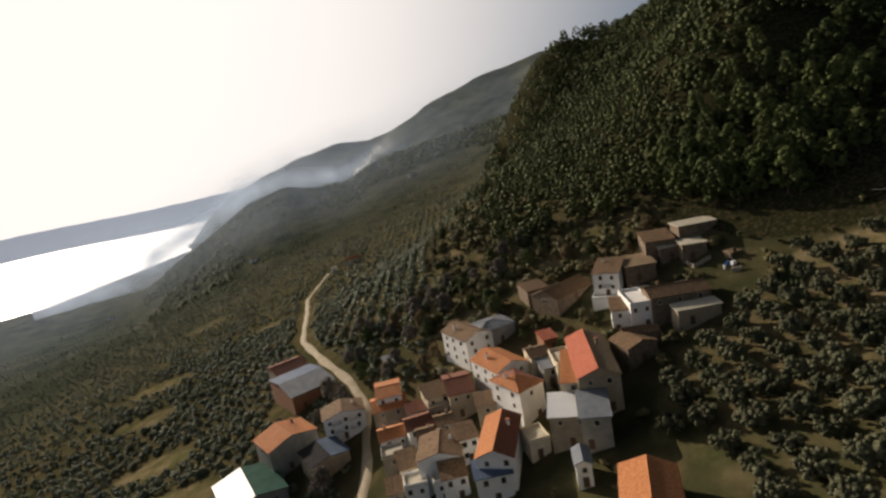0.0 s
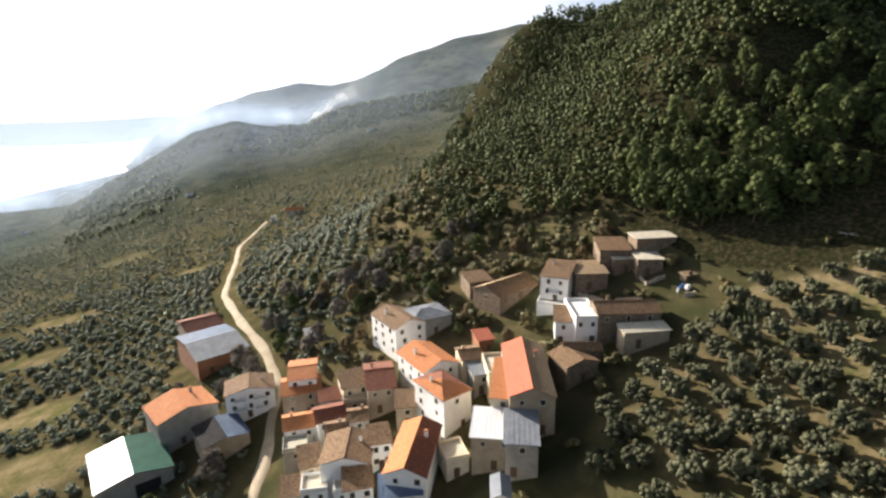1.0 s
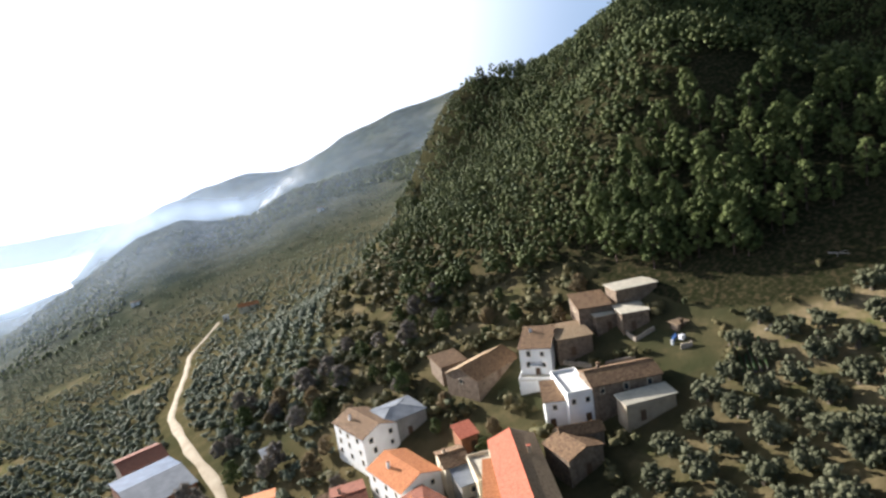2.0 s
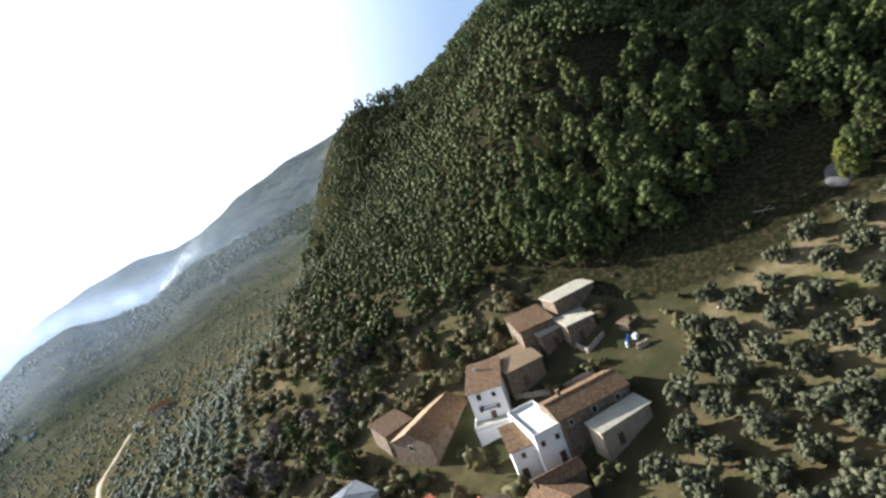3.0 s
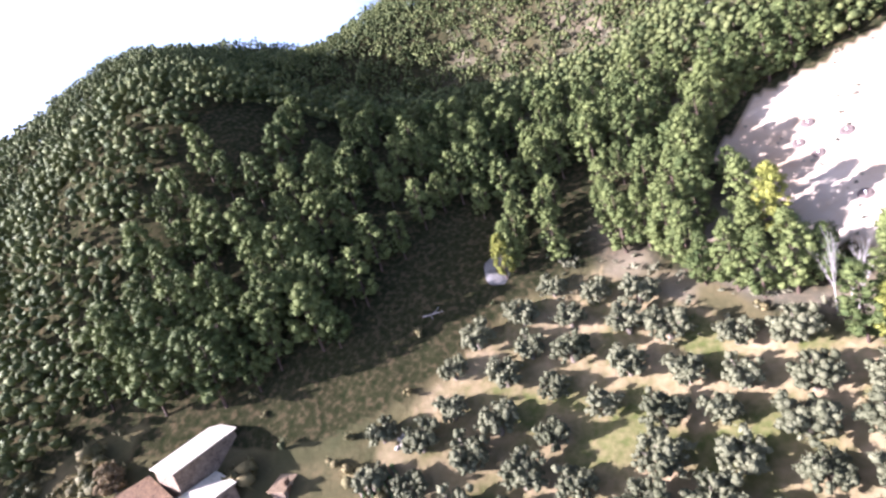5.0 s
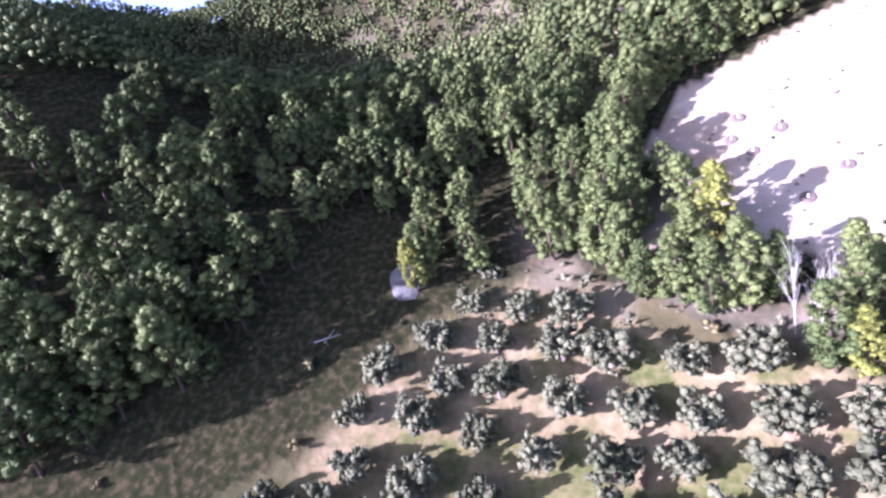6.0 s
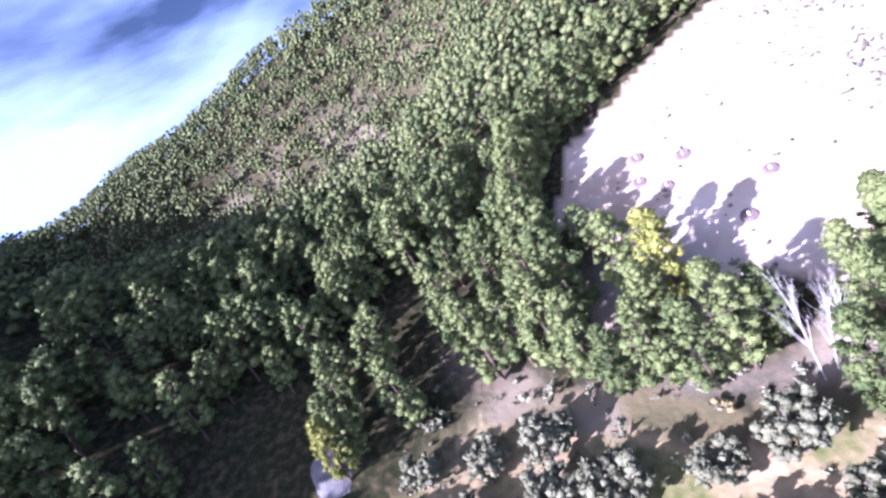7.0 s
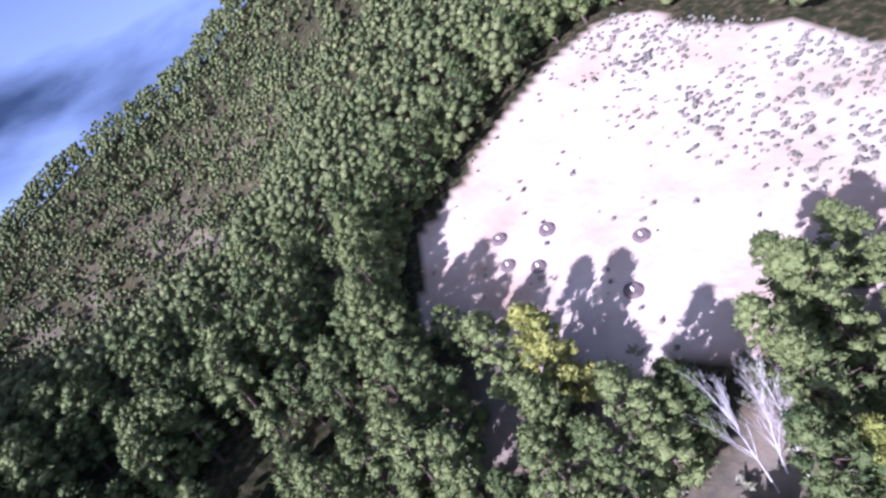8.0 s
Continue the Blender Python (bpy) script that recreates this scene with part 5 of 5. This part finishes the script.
for k, (x, y, s) in enumerate(((245, 105, 2.6), (248, 108, 1.8), (241, 103, 1.5), (250, 103, 1.4), (236, 112, 1.1), (228, 120, 1.3), (215, 108, 1.2), (206, 117, 1.0), (222, 137, 1.4), (199, 101, 1.1), (190, 112, 0.9), (233, 98, 1.6))):
    rock(x, y, s, 30 + k)

# kitchen garden: low green rows on earth ridges
patch = new("vegetable_patch")
patch.matrix_world = pose(76.6, 123.7, z_at(76.6, 123.7), 0, 0, 62)
rng5 = np.random.default_rng(3)
centres, sizes = [], []
for k in range(6):
    for q in np.linspace(-4.2, 4.2, 22):
        a = radians(62)
        wx, wy = 76.6 + q * math.cos(a) - (k - 2.5) * 1.05 * math.sin(a), 123.7 + q * math.sin(a) + (k - 2.5) * 1.05 * math.cos(a)
        z = z_at(wx, wy) - z_at(76.6, 123.7)
        centres.append((q, (k - 2.5) * 1.05, z + 0.4))
        sizes.append(rnd.uniform(0.18, 0.3))
    a0 = [(q, (k - 2.5) * 1.05, z_at(76.6 + q * math.cos(a) - (k - 2.5) * 1.05 * math.sin(a), 123.7 + q * math.sin(a) + (k - 2.5) * 1.05 * math.cos(a)) - z_at(76.6, 123.7) + 0.08) for q in np.linspace(-4.6, 4.6, 9)]
    bm = bmesh.new()
    tube(bm, a0, [0.32] * 9, 8)
    part("earth_ridge", bm, BASIN_EARTH, patch)
KALE = foliage("cabbage_leaves", (0.05, 0.09, 0.035), (0.13, 0.19, 0.08), 0.2, 0.0, 0.5)
for k in range(6):
    verts, faces = tufts(rng5, centres[22 * k:22 * k + 22], sizes[22 * k:22 * k + 22], 22, 0.16)
    sheet("crop_row", verts, faces, KALE, patch)
tagged(patch, "kitchen garden with green rows on dark earth", "garden bed")


def drum(x, y, mat, label):
    bm = bmesh.new()
    tube(bm, ((0, 0, -0.2), (0, 0, 0.28), (0, 0, 0.32), (0, 0, 0.36), (0, 0, 0.6), (0, 0, 0.64), (0, 0, 0.9), (0, 0, 0.93)), (0.29, 0.29, 0.31, 0.29, 0.29, 0.31, 0.29, 0.26), 14)
    ob = part("drum", bm, mat)
    ob.matrix_world = pose(x, y, z_at(x, y) + 0.1, 0, 0, 0)
    tagged(ob, label, "drum", group="drums beside the garden")


BLUE_PLASTIC = material("blue_plastic", (0.03, 0.1, 0.32), (0.05, 0.15, 0.42), 1.0, 0.4, 0.05)
for k, (x, y) in enumerate(((69, 138), (69.8, 138.5), (68.3, 137.4))):
    drum(x, y, BLUE_PLASTIC if k < 2 else WHITE_METAL, "blue plastic drum in the garden" if k < 2 else "white plastic drum in the garden")
bm = bmesh.new()
box(bm, -0.6, -0.5, -0.2, 0.6, 0.5, 0.95, 0.06)
tank = part("water_tank", bm, WHITE_METAL)
tank.matrix_world = pose(70.6, 137.2, z_at(70.6, 137.2) + 0.1, 0, 0, 20)
tagged(tank, "white plastic water tank beside the drums", "tank")

bm = bmesh.new()
x0, y0 = 106.0, 131.7
for (ax, ay, bx, by, r0) in ((-1.2, 1.6, 1.0, -1.8, 0.13), (0.0, 0.0, 1.5, -0.6, 0.07), (-0.4, 0.4, -1.1, -0.8, 0.06)):
    z = lambda u: z_at(x0 + ax + (bx - ax) * u, y0 + ay + (by - ay) * u) - z_at(x0, y0) + 0.22
    tube(bm, [(ax + (bx - ax) * u, ay + (by - ay) * u, z(u) + 0.25 * u) for u in (0, 0.5, 1)], (r0, r0 * 0.7, r0 * 0.3), 6)
branch = part("fallen_branch", bm, ROCK)
branch.matrix_world = pose(x0, y0, z_at(x0, y0))
tagged(branch, "bleached fallen branch lying on the grass", "branch")

# thin mist and painted haze behind the wooded ridge, and the smoke of a fire that drifts along the slope
def thin_air(name, colour, scale, low, high):
    """Mist, painted haze or smoke: lit by the sun from behind, thicker where the mesh says so, broken up by drifts."""
    m = bpy.data.materials.new(name)
    m.use_nodes = True
    n, l = m.node_tree.nodes, m.node_tree.links
    n.remove(n["Principled BSDF"])
    thick, spot, puff, drift = n.new("ShaderNodeVertexColor"), n.new("ShaderNodeNewGeometry"), n.new("ShaderNodeTexNoise"), n.new("ShaderNodeMapRange")
    thick.layer_name = "thickness"
    puff.inputs["Scale"].default_value, puff.inputs["Detail"].default_value = scale, 5
    drift.inputs["From Min"].default_value, drift.inputs["From Max"].default_value = 0.3, 0.7
    drift.inputs["To Min"].default_value, drift.inputs["To Max"].default_value = low, high
    l.new(spot.outputs["Position"], puff.inputs["Vector"])
    l.new(puff.outputs["Fac"], drift.inputs["Value"])
    alpha = n.new("ShaderNodeMath")
    alpha.operation, alpha.use_clamp = "MULTIPLY", True
    l.new(thick.outputs["Color"], alpha.inputs[0])
    l.new(drift.outputs["Result"], alpha.inputs[1])
    clear, back, front, both, mix = n.new("ShaderNodeBsdfTransparent"), n.new("ShaderNodeBsdfTranslucent"), n.new("ShaderNodeBsdfDiffuse"), n.new("ShaderNodeMixShader"), n.new("ShaderNodeMixShader")
    for b in (back, front):
        b.inputs["Color"].default_value = (*colour, 1)
    l.new(back.outputs["BSDF"], both.inputs[1])
    l.new(front.outputs["BSDF"], both.inputs[2])
    l.new(alpha.outputs[0], mix.inputs["Fac"])
    l.new(clear.outputs["BSDF"], mix.inputs[1])
    l.new(both.outputs["Shader"], mix.inputs[2])
    l.new(mix.outputs["Shader"], n["Material Output"].inputs["Surface"])
    return m


def drifting(name, verts, wide, thickness, mat, label):
    """A hanging sheet of thin air, wide points to a row, with its thickness at each point."""
    rows = len(verts) // wide
    faces = [(r * wide + k, r * wide + k + 1, (r + 1) * wide + k + 1, (r + 1) * wide + k) for r in range(rows - 1) for k in range(wide - 1)]
    ob = sheet(name, verts, faces, mat, None, True)
    layer = ob.data.color_attributes.new("thickness", "FLOAT_COLOR", "POINT")
    layer.data.foreach_set("color", np.repeat(np.array(thickness, float), 4))
    ob.visible_shadow = False
    return tagged(ob, label, "mist", kind="structure")


# a mist band plus distance haze, tinted blue and hung as a sheet
BLUE_MIST_HAZE = thin_air("blue_mist_haze", (0.42, 0.52, 0.68), 0.012, 0.55, 1.25)
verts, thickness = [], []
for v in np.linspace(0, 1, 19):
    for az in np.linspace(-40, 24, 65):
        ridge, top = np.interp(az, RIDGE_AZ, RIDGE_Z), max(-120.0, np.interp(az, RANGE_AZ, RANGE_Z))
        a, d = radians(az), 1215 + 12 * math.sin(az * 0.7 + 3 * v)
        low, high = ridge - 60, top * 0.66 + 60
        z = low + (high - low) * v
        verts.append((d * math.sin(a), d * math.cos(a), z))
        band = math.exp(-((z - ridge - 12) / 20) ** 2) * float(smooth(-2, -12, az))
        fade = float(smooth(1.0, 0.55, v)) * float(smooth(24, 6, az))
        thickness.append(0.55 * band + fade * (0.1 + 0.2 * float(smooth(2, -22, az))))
drifting("mist", verts, 65, thickness, BLUE_MIST_HAZE, "thin blue mist and painted haze hanging behind the wooded ridge")
# added sheet whose blue tint stands in for distance haze
verts, thickness = [], []
for v in np.linspace(0, 1, 13):
    for az in np.linspace(-46, 12, 59):
        a = radians(az)
        x, y = 640 * math.sin(a), 640 * math.cos(a)
        verts.append((x, y, z_at(x, y) - 6 + 130 * v))
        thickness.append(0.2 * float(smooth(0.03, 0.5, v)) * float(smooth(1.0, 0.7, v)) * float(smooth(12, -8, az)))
drifting("mist", verts, 59, thickness, BLUE_MIST_HAZE, "added sheet of faint blue haze over the far olive slopes")
verts, thickness = [], []
for v in np.linspace(-1, 1, 15):
    for q in np.linspace(0, 1, 31):
        az = radians(-10.2 + 7.2 * q)
        d = 1120 + 10 * noise.noise((3 * q, 2 * v, 0.0))
        z = np.interp(math.degrees(az), RIDGE_AZ, RIDGE_Z) - 8 + 46 * q ** 0.8 + v * (9 + 17 * q) + 7 * noise.noise((6 * q, 1.0, 0.0))
        verts.append((d * math.sin(az), d * math.cos(az), z))
        thickness.append(0.95 * max(0.0, 1 - v * v) ** 1.5 * float(smooth(0, 0.12, q)) * (1 - q) ** 0.9)
drifting("smoke", verts, 31, thickness, thin_air("white_smoke", (0.8, 0.82, 0.85), 0.03, 0.1, 1.3), "white smoke of a fire drifting along the far slope")

# dark pine woods on the far ridge
centres, sizes = [], []
for _ in range(15000):
    az, d = rnd.uniform(-32, 22), rnd.uniform(640, 1500)
    x, y = d * math.sin(radians(az)), d * math.cos(radians(az))
    patch = noise.noise((x * 0.005, y * 0.005, 9.0)) + 0.5 * noise.noise((x * 0.016, y * 0.016, 2.0))
    if patch + 0.55 - abs(d - 940) / 330 < 0.1 or (d > 960 and rnd.random() < 0.4):
        continue
    s = rnd.uniform(1.8, 4.2)
    centres.append((x, y, z_at(x, y) + s * rnd.uniform(-0.2, 0.7)))
    sizes.append(s)
verts, faces = tufts(nprng, centres, sizes, 4, 1.2, 1.0, 0.5, True, 0)
tagged(sheet("far_wood", verts, faces, WOODLAND, None, True), "dark pine woods on the far ridge", "forest", kind="stuff")


# a farmhouse and white huts far off on the slopes
house("farmhouse", -90, 432, z_at(-90, 432), 14.0, 7.0, 12, 4.0, "gable_w", CREAM, ORANGE_TILES, "far farmhouse with orange roof among olive groves", rise=1.5, openings=((1, 3), (1, 1)))
house("hut", -105, 425, z_at(-105, 425), 4.0, 4.0, 12, 3.5, "flat", WHITEWASH, PALE_CONCRETE, "small white hut beside the far farmhouse", rise=0.3, openings=((1, 1), (0, 0)), chimney=False)
for x, y in ((-527, 762), (-52, 755), (-240, 610)):
    house("hut", x, y, z_at(x, y), 8.0, 6.0, 5, 4.0, "gable_w", WHITEWASH, TAN_TILES, "far white hut on the hillside", rise=1.2, openings=((1, 1), (0, 0)), chimney=False)
